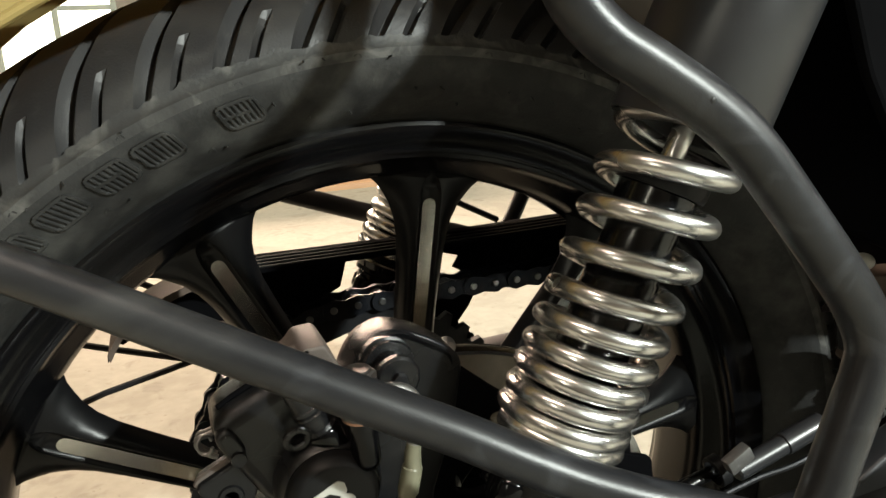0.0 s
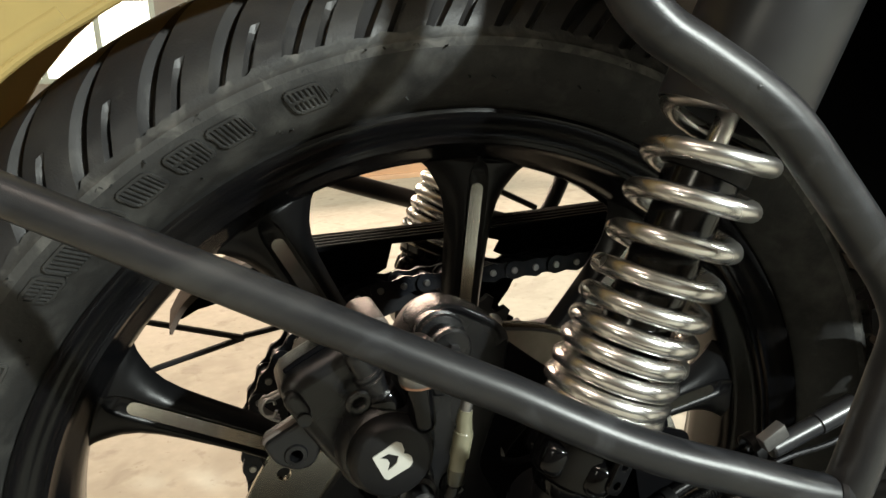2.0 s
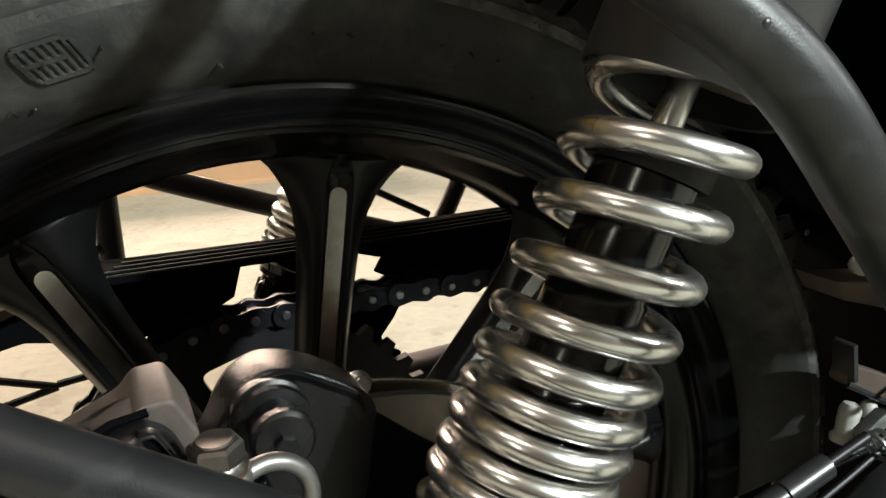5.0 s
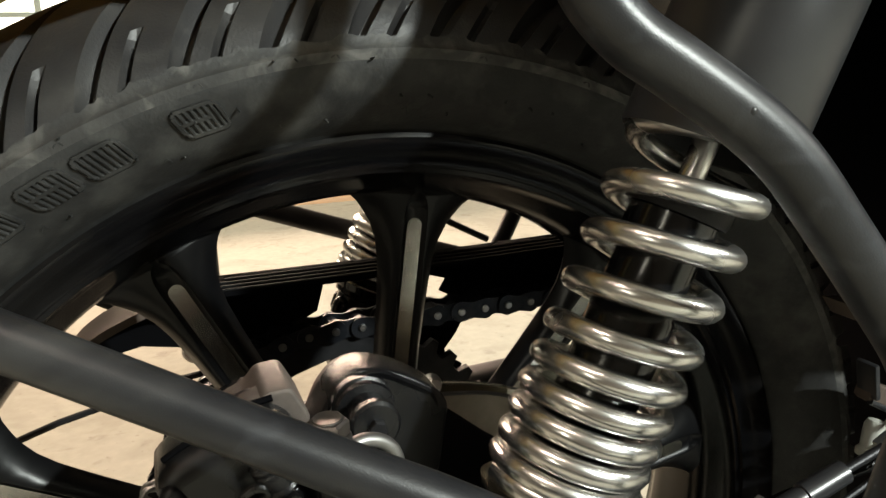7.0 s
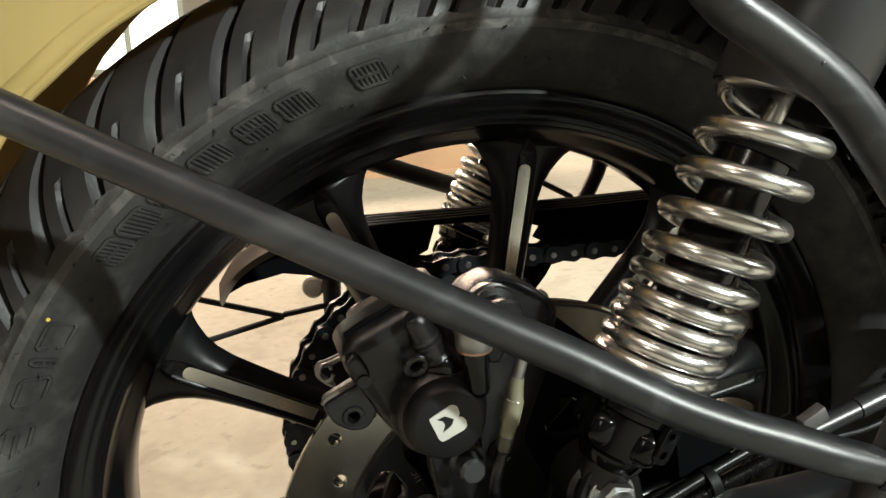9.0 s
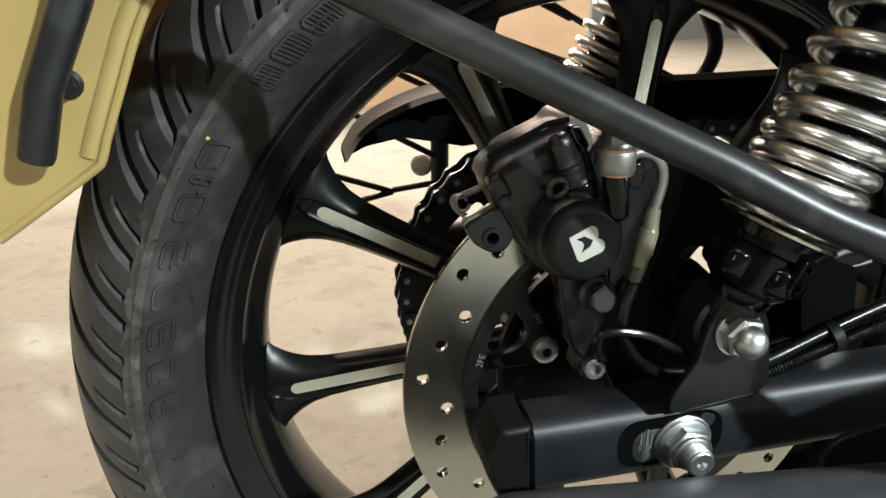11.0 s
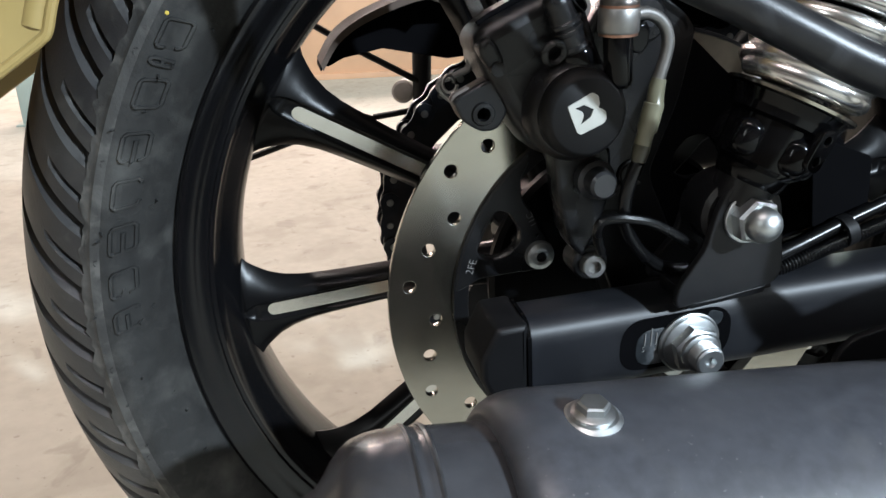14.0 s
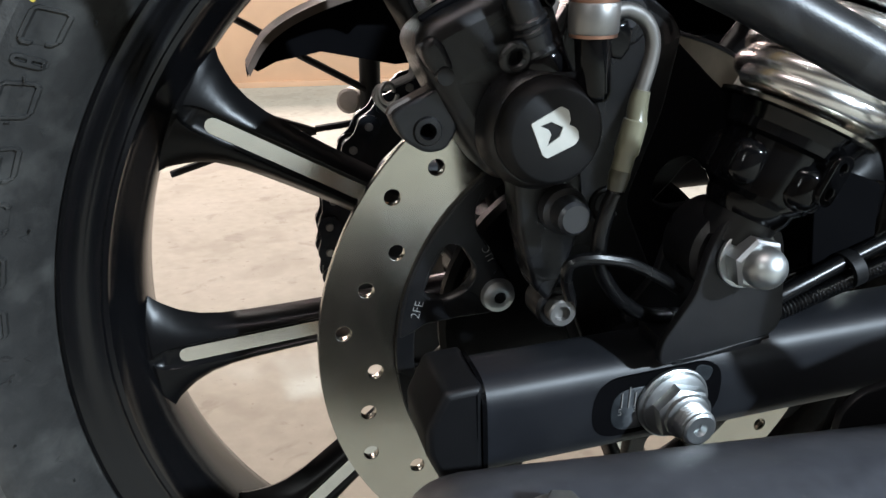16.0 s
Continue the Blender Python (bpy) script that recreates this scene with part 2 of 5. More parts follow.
def sweep(path, radius, segs=14, bm=None, caps=True):
    """A round bar along a line; radius is a number or one for each point."""
    bm = bm or bmesh.new()
    path = [Vector(q) for q in path]
    rad = radius if isinstance(radius, (list, tuple)) else [radius] * len(path)
    rings, side = [], None
    for i, p in enumerate(path):
        d = (path[min(i + 1, len(path) - 1)] - path[max(i - 1, 0)]).normalized()
        if side is None:
            side = d.orthogonal().normalized()
        side = (side - d * side.dot(d)).normalized()
        up = d.cross(side)
        rings.append([bm.verts.new(p + rad[i] * (math.cos(a) * side + math.sin(a) * up)) for a in (2 * math.pi * k / segs for k in range(segs))])
    for r, q in zip(rings, rings[1:]):
        for k in range(segs):
            bm.faces.new((r[k], r[(k + 1) % segs], q[(k + 1) % segs], q[k]))
    if caps:
        bm.faces.new(rings[0][::-1])
        bm.faces.new(rings[-1])
    return bm


def lathe(profile, origin, axis, segs=48, bm=None, closed=False):
    """Turns a profile of (along, radius) round an axis. A radius of 0 closes the end."""
    bm = bm or bmesh.new()
    o, ax = Vector(origin), Vector(axis).normalized()
    u = ax.orthogonal().normalized()
    v = ax.cross(u)
    rings = []
    for s, r in profile:
        c = o + ax * s
        if r < 1e-6:
            rings.append([bm.verts.new(c)])
        else:
            rings.append([bm.verts.new(c + r * (math.cos(a) * u + math.sin(a) * v)) for a in (2 * math.pi * k / segs for k in range(segs))])
    pairs = list(zip(rings, rings[1:])) + ([(rings[-1], rings[0])] if closed else [])
    for r, q in pairs:
        for k in range(segs):
            j = (k + 1) % segs
            face = [x for x in ((r[k], r[j], q[j], q[k]) if len(r) > 1 and len(q) > 1 else (r[0], q[j], q[k]) if len(r) == 1 else (r[k], r[j], q[0]))]
            bm.faces.new(face)
    return bm


def plate(loops, y0, y1, bevel=0.0, turn=None, res=1):
    """A flat piece in the x-z plane between two y, with an outer loop, holes and softened edges. Loops are (x, z) points."""
    cu = bpy.data.curves.new("outline", "CURVE")
    cu.dimensions, cu.fill_mode = "2D", "BOTH"
    cu.extrude, cu.bevel_depth, cu.bevel_resolution = abs(y1 - y0) / 2 - bevel, bevel, res
    cu.offset = -bevel
    for loop in loops:
        s = cu.splines.new("POLY")
        s.points.add(len(loop) - 1)
        for q, (x, z) in zip(s.points, loop):
            q.co = (x, z, 0, 1)
        s.use_cyclic_u = True
    ob = bpy.data.objects.new("outline", cu)
    scene.collection.objects.link(ob)
    mesh = bpy.data.meshes.new_from_object(ob.evaluated_get(bpy.context.evaluated_depsgraph_get()))
    bpy.data.objects.remove(ob)
    bpy.data.curves.remove(cu)
    m = Matrix.Translation((0, (y0 + y1) / 2, 0)) @ Matrix.Rotation(radians(90), 4, "X")
    mesh.transform(turn @ m if turn else m)
    return mesh


def ring(cx, cz, r, n=24, a0=0.0):
    return [(cx + r * math.cos(a0 + 2 * math.pi * k / n), cz + r * math.sin(a0 + 2 * math.pi * k / n)) for k in range(n)]


def rounded(pts, r, n=4):
    """A polygon with its corners rounded."""
    out = []
    m = len(pts)
    for i in range(m):
        p, a, b = Vector(pts[i]), Vector(pts[i - 1]), Vector(pts[(i + 1) % m])
        k = min(r, (a - p).length * 0.45, (b - p).length * 0.45)
        s, e = p + (a - p).normalized() * k, p + (b - p).normalized() * k
        for j in range(n + 1):
            t = j / n
            q = (1 - t) ** 2 * s + 2 * t * (1 - t) * p + t * t * e
            out.append((q.x, q.y))
    return out


def box(centre, size, bevel=0.0, turn=None):
    bm = bmesh.new()
    bmesh.ops.create_cube(bm, size=1)
    bmesh.ops.scale(bm, vec=size, verts=bm.verts)
    if bevel:
        bmesh.ops.bevel(bm, geom=bm.edges[:], offset=bevel, segments=2, affect="EDGES", profile=0.6)
    m = Matrix.Translation(centre) @ (turn if turn else Matrix())
    bmesh.ops.transform(bm, matrix=m, verts=bm.verts)
    return bm


def hexagon_bolt(origin, axis, across, height, flange=0.0, dome=0.0, washer=0.0, shank=None):
    """A hexagon head or nut with a chamfer, standing on origin along axis."""
    o, ax = Vector(origin), Vector(axis).normalized()
    bm = bmesh.new()
    if washer:
        lathe([(0, 0), (0, washer - 0.0004), (0.0004, washer), (0.0016, washer), (0.002, washer - 0.0004), (0.002, 0)], o, ax, 32, bm)
        o = o + ax * 0.002
    if flange:
        lathe([(0, 0), (0, flange), (0.0012, flange), (0.0024, across * 0.56), (0.0024, 0)], o, ax, 32, bm)
        o = o + ax * 0.0018
    r = across / math.sqrt(3)
    lathe([(0, 0), (0, r), (height * 0.84, r), (height, r * 0.86), (height, 0)], o, ax, 6, bm)
    if dome:
        o = o + ax * height
        lathe([(0, dome), (0.002, dome)] + [(0.002 + dome * 0.95 * math.sin(a), dome * math.cos(a)) for a in (math.pi / 2 * k / 7 for k in range(1, 7))] + [(0.002 + dome * 0.95, 0)], o, ax, 32, bm)
    return bm


def empty(name, label, category, where=(0, 0, 0), **tags):
    ob = new(name)
    ob.empty_display_size = 0.05
    ob.matrix_world = Matrix.Translation(where)
    return tagged(ob, label, category, **tags)


# ---- setting ----
def build_setting():
    bm = bmesh.new()
    bmesh.ops.create_grid(bm, x_segments=40, y_segments=40, size=6)
    for v in bm.verts:
        v.co.z = 0.0035 + 0.001 * noise.noise(v.co * 3.0)
    tagged(part("floor", bm, CONCRETE), "pale dusty concrete floor with faint stains", "floor", kind="structure")
    for name, c, s in (("wall_north", (0, 5.1, 1.6), (12, 0.2, 3.2)), ("wall_south", (0, -5.1, 1.6), (12, 0.2, 3.2)), ("wall_east", (6.1, 0, 1.6), (0.2, 10, 3.2)), ("wall_west", (-6.1, 0, 1.6), (0.2, 10, 3.2))):
        tagged(part(name, box(c, s, 0.004), WALL), "cream painted plaster wall", "wall", kind="structure")
    tagged(part("ceiling", box((0, 0, 3.3), (12.4, 10.4, 0.2)), WALL), "cream painted ceiling", "ceiling", kind="structure")


build_setting()


def build_window(x0, x1, z0, z1):
    """A bright window in the far wall, with frame and glazing bars."""
    thing = empty("window_1", "bright window with dark glazing bars in the far wall", "window", ((x0 + x1) / 2, 4.99, z0), kind="structure")
    inv = thing.matrix_world.inverted()
    w, h = x1 - x0, z1 - z0
    pieces = [("pane", box(((x0 + x1) / 2, 4.985, (z0 + z1) / 2), (w, 0.01, h)), DAYLIGHT)]
    for x in (x0, x0 + 0.36 * w, x0 + 0.68 * w, x1):
        pieces.append(("glazing_bar", box((x, 4.965, (z0 + z1) / 2), (0.035, 0.03, h + 0.035), 0.003), POST))
    for z in (z0, z0 + 0.42 * h, z1):
        pieces.append(("cross_bar", box(((x0 + x1) / 2, 4.967, z), (w, 0.026, 0.03), 0.003), POST))
    for nm, bm, mt in pieces:
        part(nm, bm, mt, thing).matrix_parent_inverse = inv


build_window(-1.35, -0.30, 0.36, 1.5)


def build_board(x0, x1, y, z0, z1):
    thing = empty("wooden_board", "low orange-brown wooden board standing on edge on the floor", "board", ((x0 + x1) / 2, y, 0))
    inv = thing.matrix_world.inverted()
    for nm, bm, mt in (("panel", box(((x0 + x1) / 2, y, (z0 + z1) / 2), (x1 - x0, 0.03, z1 - z0), 0.003), BOARD), ("foot_rail", box(((x0 + x1) / 2, y - 0.005, 0.012), (x1 - x0, 0.06, 0.024), 0.003), BOARD)):
        ob = part(nm, bm, mt, thing)
        ob.matrix_parent_inverse = inv


build_board(-0.6, 1.02, 2.62, 0.02, 0.43)


def build_post(x, y):
    thing = empty("steel_post", "grey-green painted steel post standing on the floor", "post", (x, y, 0))
    inv = thing.matrix_world.inverted()
    for nm, bm in (("shaft", box((x, y, 0.75), (0.07, 0.07, 1.5), 0.004)), ("foot_plate", box((x, y, 0.004), (0.10, 0.10, 0.008), 0.001))):
        part(nm, bm, POST, thing).matrix_parent_inverse = inv


build_post(1.02, 2.7)
build_post(-0.87, 2.05)

# ---- motorcycle ----
BIKE = empty("motorcycle", "black motorcycle with a sand yellow mudguard, parked on concrete", "motorcycle")


def on_wheel(angle, r, y):
    a = radians(angle)
    return Vector((r * math.cos(a), y, AXLE.z + r * math.sin(a)))


def build_tyre():
    half = [(0.030, 0.222), (0.044, 0.2255), (0.0475, 0.2325), (0.0490, 0.2335), (0.0545, 0.237), (0.0630, 0.245), (0.0690, 0.2545), (0.0705, 0.2600), (0.0702, 0.2640), (0.0695, 0.2665)]
    right = [(-y, r) for y, r in half]
    prof = right + [(-0.066, 0.262), (0.066, 0.262)] + [(-y, r) for y, r in right[::-1]]
    tyre = part("rear_tyre", lathe(prof, AXLE, Y_AXIS, 180, closed=True), RUBBER_SIDE, BIKE, "black rubber tyre with slanting tread grooves and raised sidewall marks")
    tread_sheet(tyre)
    shoulder_edge(tyre)
    sidewall_marks(tyre)
    return tyre


def tread_point(b, a, down=0.0):
    """A point of the tread: b degrees across from the crown (negative towards the near side), a degrees round the wheel."""
    c = math.cos(radians(b))
    r = 0.3078 - 0.0393 * (1 - c) / (1 - math.cos(radians(78)))
    y = 0.0690 * math.sin(radians(b))
    return on_wheel(a, r - down * (0.35 + 0.65 * c), y - down * math.sin(radians(b)) * 0.75)


def tread_sheet(tyre):
    """The tread, with long and short slanting grooves sunk into it; the mesh lines follow the grooves."""
    n, period, first = 52, 360 / 52, 92.9
    across = [-80, -79, -78, -77, -75, -73, -71, -68.5, -66, -63, -60, -57, -54, -51, -48, -44, -40, -36, -32, -28, -24, -20, -16, -13, -10, -5, 0, 10, 25, 45, 65, 80]
    lw, sw = 0.95, 0.48
    mid = period * 0.585
    cols = [-lw, -lw * 0.92, -lw * 0.5, -lw * 0.05, lw * 0.3, lw * 0.7, lw, 1.5, mid - sw - 0.6, mid - sw, mid - sw * 0.85, mid - sw * 0.4, mid, mid + sw * 0.5, mid + sw, mid + 0.85]

    def slant(b):
        u = max(0.0, 78 + min(b, 0))
        return -(0.105 * u + 0.0006 * u * u) if b < 0 else slant(-0.001) + 0.1 * b

    def depth(col, b):
        d = 0.0
        if abs(col) <= lw + 1e-6:
            w = 1.0 if b > -77 else max(0.0, (b + 80) / 3)
            w *= 1.0 if b < -20 else max(0.0, (-10 - b) / 10)
            x = col / lw
            d = 0.0062 * w * (0.0 if x < -0.95 or x > 0.99 else 1.0 if x < 0 else 1.0 - 0.9 * x)
        if abs(col - mid) <= sw + 1e-6:
            w = 1.0 if -77 < b < -60 else 0.0 if b > -56 or b < -79.5 else 0.5
            x = (col - mid) / sw
            d = 0.0045 * w * (0.0 if x < -0.95 or x > 0.99 else 1.0 if x < 0.1 else 1.0 - 0.9 * x)
        return d

    verts, faces = [], []
    m = len(across)
    for k in range(n):
        for c in cols:
            for b in across:
                thin = 0.75 + 0.25 * min(1.0, max(0.0, (b + 82) / 16)) if abs(c) <= lw else 1.0
                if b > -40 and abs(c) <= lw:
                    thin *= max(0.25, 1 - (b + 40) / 40)
                q = tread_point(b, first + k * period + c * thin + slant(b), depth(c, b))
                if b < -70:
                    q += Vector((0, -0.0005, 0)) * noise.noise(q * 160)
                verts.append(q)
    total = n * len(cols)
    for i in range(total):
        j = (i + 1) % total
        for k in range(m - 1):
            faces.append((i * m + k, j * m + k, j * m + k + 1, i * m + k + 1))
    mesh = bpy.data.meshes.new("tread")
    mesh.from_pydata(verts, [], faces)
    mesh.validate()
    part("tread", mesh, RUBBER, tyre, angle=16)


def side_point(a, r, lift=0.0):
    """A point on the near sidewall."""
    prof = [(0.2335, 0.0490), (0.237, 0.0545), (0.245, 0.0630), (0.2545, 0.0690), (0.2600, 0.0705), (0.2640, 0.0702), (0.2665, 0.0695)]
    for (r0, y0), (r1, y1) in zip(prof, prof[1:]):
        if r <= r1:
            y = y0 + (y1 - y0) * (r - r0) / (r1 - r0)
            break
    return on_wheel(a, r, -y - lift)


def bar_on_side(a0, r0, a1, r1, width, lift, bm):
    """A low raised bar along the sidewall."""
    steps = 4
    prev = None
    d = Vector(((a1 - a0) * 0.0044, r1 - r0))
    nrm = Vector((-d.y, d.x)).normalized() * width / 2 if d.length else Vector((0, width / 2))
    for k in range(steps + 1):
        t = k / steps
        a, r = a0 + (a1 - a0) * t, r0 + (r1 - r0) * t
        row = []
        for s, h in ((-1, -0.0004), (-0.75, lift), (0.75, lift), (1, -0.0004)):
            row.append(bm.verts.new(side_point(a + s * nrm.x / 0.0044, r + s * nrm.y, h)))
        if prev:
            for p in range(3):
                bm.faces.new((prev[p], prev[p + 1], row[p + 1], row[p]))
        prev = row


def shoulder_edge(tyre):
    """The ragged, dusty edge where the sidewall rubber laps onto the tread."""
    n = 900
    verts, faces = [], []
    for i in range(n):
        a = 360 * i / n
        c = on_wheel(a, 1.0, 0.0)
        reach = -76.6 + 3.4 * noise.noise(c * 26) + 1.8 * noise.noise(c * 80)
        verts += [side_point(a, 0.2570, -0.0003), side_point(a, 0.2625, 0.0003), side_point(a, 0.2655, 0.0009), tread_point(-80, a, -0.0011), tread_point(reach, a, -0.0010), tread_point(reach + 0.5, a, 0.0008)]
    for i in range(n):
        j = (i + 1) % n
        for k in range(5):
            faces.append((i * 6 + k, j * 6 + k, j * 6 + k + 1, i * 6 + k + 1))
    mesh = bpy.data.meshes.new("shoulder_edge")
    mesh.from_pydata(verts, [], faces)
    part("shoulder_edge", mesh, DUSTED, tyre, "ragged dusty sidewall edge", angle=30)


def sidewall_marks(tyre):
    """Raised block marks in two rows, small direction ticks and moulding hairs."""
    blocks = ((106.3, 2.2), (114.3, 2.2), (118.9, 2.2), (124.2, 2.2), (129.2, 2.2), (133.6, 2.1), (137.4, 1.9), (147.6, 1.9), (150.6, 0.7), (153.9, 1.9), (159.5, 1.9), (164.5, 1.9), (169.4, 1.9), (174.3, 1.8), (178.6, 1.6))
    def relief(u, v, i, wide):
        """Height of a plain rounded block shape: a raised outline, open on one side or crossed by a bar; the first ones are ribbed inside."""
        x, z = abs(u - 0.5) * wide, abs(v - 0.5) * 0.0140
        dx, dz = max(0.0, x - wide / 2 + 0.0042), max(0.0, z - 0.0070 + 0.0042)
        d = math.hypot(dx, dz) - 0.0032 if dx and dz else max(x - wide / 2, z - 0.0070) + 0.0010
        if d > 0:
            return -0.0006
        line = d > -0.0015
        if i % 3 == 1 and u > 0.55 and 0.35 < v < 0.62:
            line = False
        if i % 3 == 2 and v < 0.2 and 0.25 < u < 0.75:
            line = False
        if i % 2 == 0 and 0.44 < v < 0.55 and u > 0.3:
            line = True
        if i < 7:
            return 0.0014 if line or int(u * 17) % 2 else 0.0004
        return 0.0014 if line else 0.0002

    for i, (a, w) in enumerate(blocks):
        bm = bmesh.new()
        lo, hi, na, nr = 0.2450, 0.2590, 34, 24
        grid = [[bm.verts.new(side_point(a - w + 2 * w * p / na + 0.5 * w * (q / nr - 0.5), lo + (hi - lo) * q / nr, -0.0006 if p in (0, na) or q in (0, nr) else relief(p / na, q / nr, i, 2 * w * 0.0044))) for q in range(nr + 1)] for p in range(na + 1)]
        for p in range(na):
            for q in range(nr):
                bm.faces.new((grid[p][q], grid[p + 1][q], grid[p + 1][q + 1], grid[p][q + 1]))
        part("raised_mark", bm, RUBBER_SIDE, tyre, angle=20)
    rng = random.Random(4)
    for k in range(34):
        a = 60 + 5.6 * k + rng.uniform(-1, 1)
        bm = bmesh.new()
        r = 0.2405 if k % 2 else 0.2625
        bar_on_side(a, r, a + 0.25, r + 0.0022, 0.0008, 0.0005, bm)
        bar_on_side(a + 0.25, r + 0.0022, a + 0.7, r + 0.0008, 0.0008, 0.0005, bm)
        part("tick_mark", bm, RUBBER_SIDE, tyre)
    q = side_point(146.2, 0.2585, 0.0)
    part("paint_dot", lathe([(-0.0006, 0.0), (-0.0006, 0.0010), (0.0003, 0.0008), (0.0004, 0.0)], q, (-0.1, -1, 0.1), 14), YELLOW, tyre, "small yellow paint dot")
    # moulding whiskers left on the rubber
    rng = random.Random(31)
    for k in range(46):
        a, r = 60 + 140 * (k + 0.8 * rng.random()) / 46, rng.choice((0.2405, 0.2480, 0.2520, 0.2615, 0.2650))
        p = side_point(a, r)
        tip = p + Vector((rng.uniform(-0.0016, 0.0016), -rng.uniform(0.0012, 0.0036), rng.uniform(-0.0018, 0.0010)))
        part("moulding_whisker", sweep([p + Vector((0, 0.0006, 0)), (p + tip) / 2, tip], [0.0007, 0.00045, 0.0003], 6), RUBBER_SIDE, tyre)


build_tyre()


def build_rim():
    p = [(-0.0460, 0.2290), (-0.0475, 0.2315), (-0.0492, 0.2318), (-0.0500, 0.2300), (-0.0490, 0.2268), (-0.0455, 0.2225), (-0.0428, 0.2195), (-0.0420, 0.2165), (-0.0398, 0.2158), (-0.0392, 0.2137), (-0.0366, 0.2130), (-0.0322, 0.2104), (-0.0265, 0.2055), (-0.0205, 0.2020), (-0.0120, 0.2005)]
    prof = p + [(0.0, 0.2003)] + [(-y, r) for y, r in p[::-1]] + [(0.02, 0.212), (-0.02, 0.212)]
    rim = part("wheel_rim", lathe(prof, AXLE, Y_AXIS, 128, closed=True), GLOSS, BIKE, "gloss black cast alloy wheel rim")
    hub = [(-0.066, 0), (-0.066, 0.022), (-0.062, 0.030), (-0.060, 0.070), (-0.057, 0.0725), (-0.050, 0.0715), (-0.042, 0.052), (-0.030, 0.044), (0.03, 0.044), (0.045, 0.052), (0.055, 0.050), (0.058, 0.03), (0.058, 0)]
    part("hub", lathe(hub, AXLE, Y_AXIS, 48), SPOKE, rim)
    return rim


RIM = build_rim()
SPOKES = (82.9, 117.0, 151.3, 185.6, 221.0, 258.0, 295.0, 332.0, 11.0, 49.0)


def build_spoke(angle):
    """A cast spoke that flares into the rim, with a round-ended channel milled along its face."""
    bm = bmesh.new()
    rings = []
    flare = [(0.036, 0.016), (0.055, 0.0135), (0.075, 0.0122), (0.095, 0.0118), (0.125, 0.012), (0.140, 0.0125), (0.155, 0.0132), (0.168, 0.0142), (0.178, 0.0162), (0.186, 0.0195), (0.192, 0.0235), (0.196, 0.0268), (0.1985, 0.0300), (0.2035, 0.0345), (0.208, 0.036)]

    def width(r):
        for (r0, w0), (r1, w1) in zip(flare, flare[1:]):
            if r <= r1:
                return w0 + (w1 - w0) * (r - r0) / (r1 - r0)

    for r in (0.036, 0.055, 0.075, 0.095, 0.106, 0.110, 0.125, 0.140, 0.155, 0.168, 0.178, 0.186, 0.1905, 0.1935, 0.196, 0.1980, 0.1996, 0.2008, 0.2016, 0.2021, 0.2045, 0.208):
        w = width(r)
        cut = 0.0047 * math.sqrt(max(0.0, 1 - (max(0.0, r - 0.1905) / 0.0116) ** 2)) + 0.0004
        deep = 0.0012 * min(1.0, max(0.0, (0.2021 - r) / 0.004), max(0.0, (r - 0.106) / 0.004))
        rise = 0.0007 if deep else 0.0
        lift = 0.008 * max(0.0, (0.12 - r) / 0.12) - 0.02 * (0.191 - max(r, 0.11)) * min(1.0, (r - 0.03) / 0.08)
        edge = min(w * 0.72, 0.0105 + (w - 0.012) * 0.5)
        right = [(cut * 0.82, -0.0228 - lift + deep), (cut + 0.0006, -0.0230 - lift - rise), (cut + 0.0017, -0.0229 - lift - rise), (edge, -0.0205 - lift), (w, -0.0135 - lift), (w * 0.84, -0.0085), (w * 0.45, -0.0030)]
        sec = [(-t, y) for t, y in right[::-1]] + right
        rings.append([bm.verts.new((r, y, t)) for t, y in sec])
    n = len(rings[0])
    for a, b in zip(rings, rings[1:]):
        for k in range(n):
            bm.faces.new((a[k], a[(k + 1) % n], b[(k + 1) % n], b[k]))
    bm.faces.new(rings[0])
    bm.faces.new(rings[-1][::-1])
    m = Matrix.Translation(AXLE) @ Matrix.Rotation(radians(-angle), 4, "Y")
    bmesh.ops.transform(bm, matrix=m, verts=bm.verts)
    spoke = part("spoke", bm, SPOKE, RIM, angle=55)
    strip = [(0.113, -0.0036), (0.187, -0.0036)] + [(0.187 + 0.0036 * math.cos(a), 0.0036 * math.sin(a)) for a in (-math.pi / 2 + math.pi * k / 6 for k in range(1, 6))] + [(0.187, 0.0036), (0.113, 0.0036)]
    tilt = Matrix.Translation((0.191, 0, 0)) @ Matrix.Rotation(-0.02, 4, "Z") @ Matrix.Translation((-0.191, 0, 0))
    part("machined_face", plate([strip], -0.0221, -0.0205, 0.0, m @ tilt), ALU, spoke, "bare machined aluminium face")


for s in SPOKES:
    build_spoke(s)


def text_mesh(words, size):
    """Flat lettering in the x-y plane, centred."""
    cu = bpy.data.curves.new("lettering", "FONT")
    cu.body, cu.size, cu.extrude, cu.offset = words, size, 0.0001, -0.00012
    cu.align_x, cu.align_y = "CENTER", "CENTER"
    ob = bpy.data.objects.new("lettering", cu)
    scene.collection.objects.link(ob)
    mesh = bpy.data.meshes.new_from_object(ob.evaluated_get(bpy.context.evaluated_depsgraph_get()))
    bpy.data.objects.remove(ob)
    bpy.data.curves.remove(cu)
    return mesh


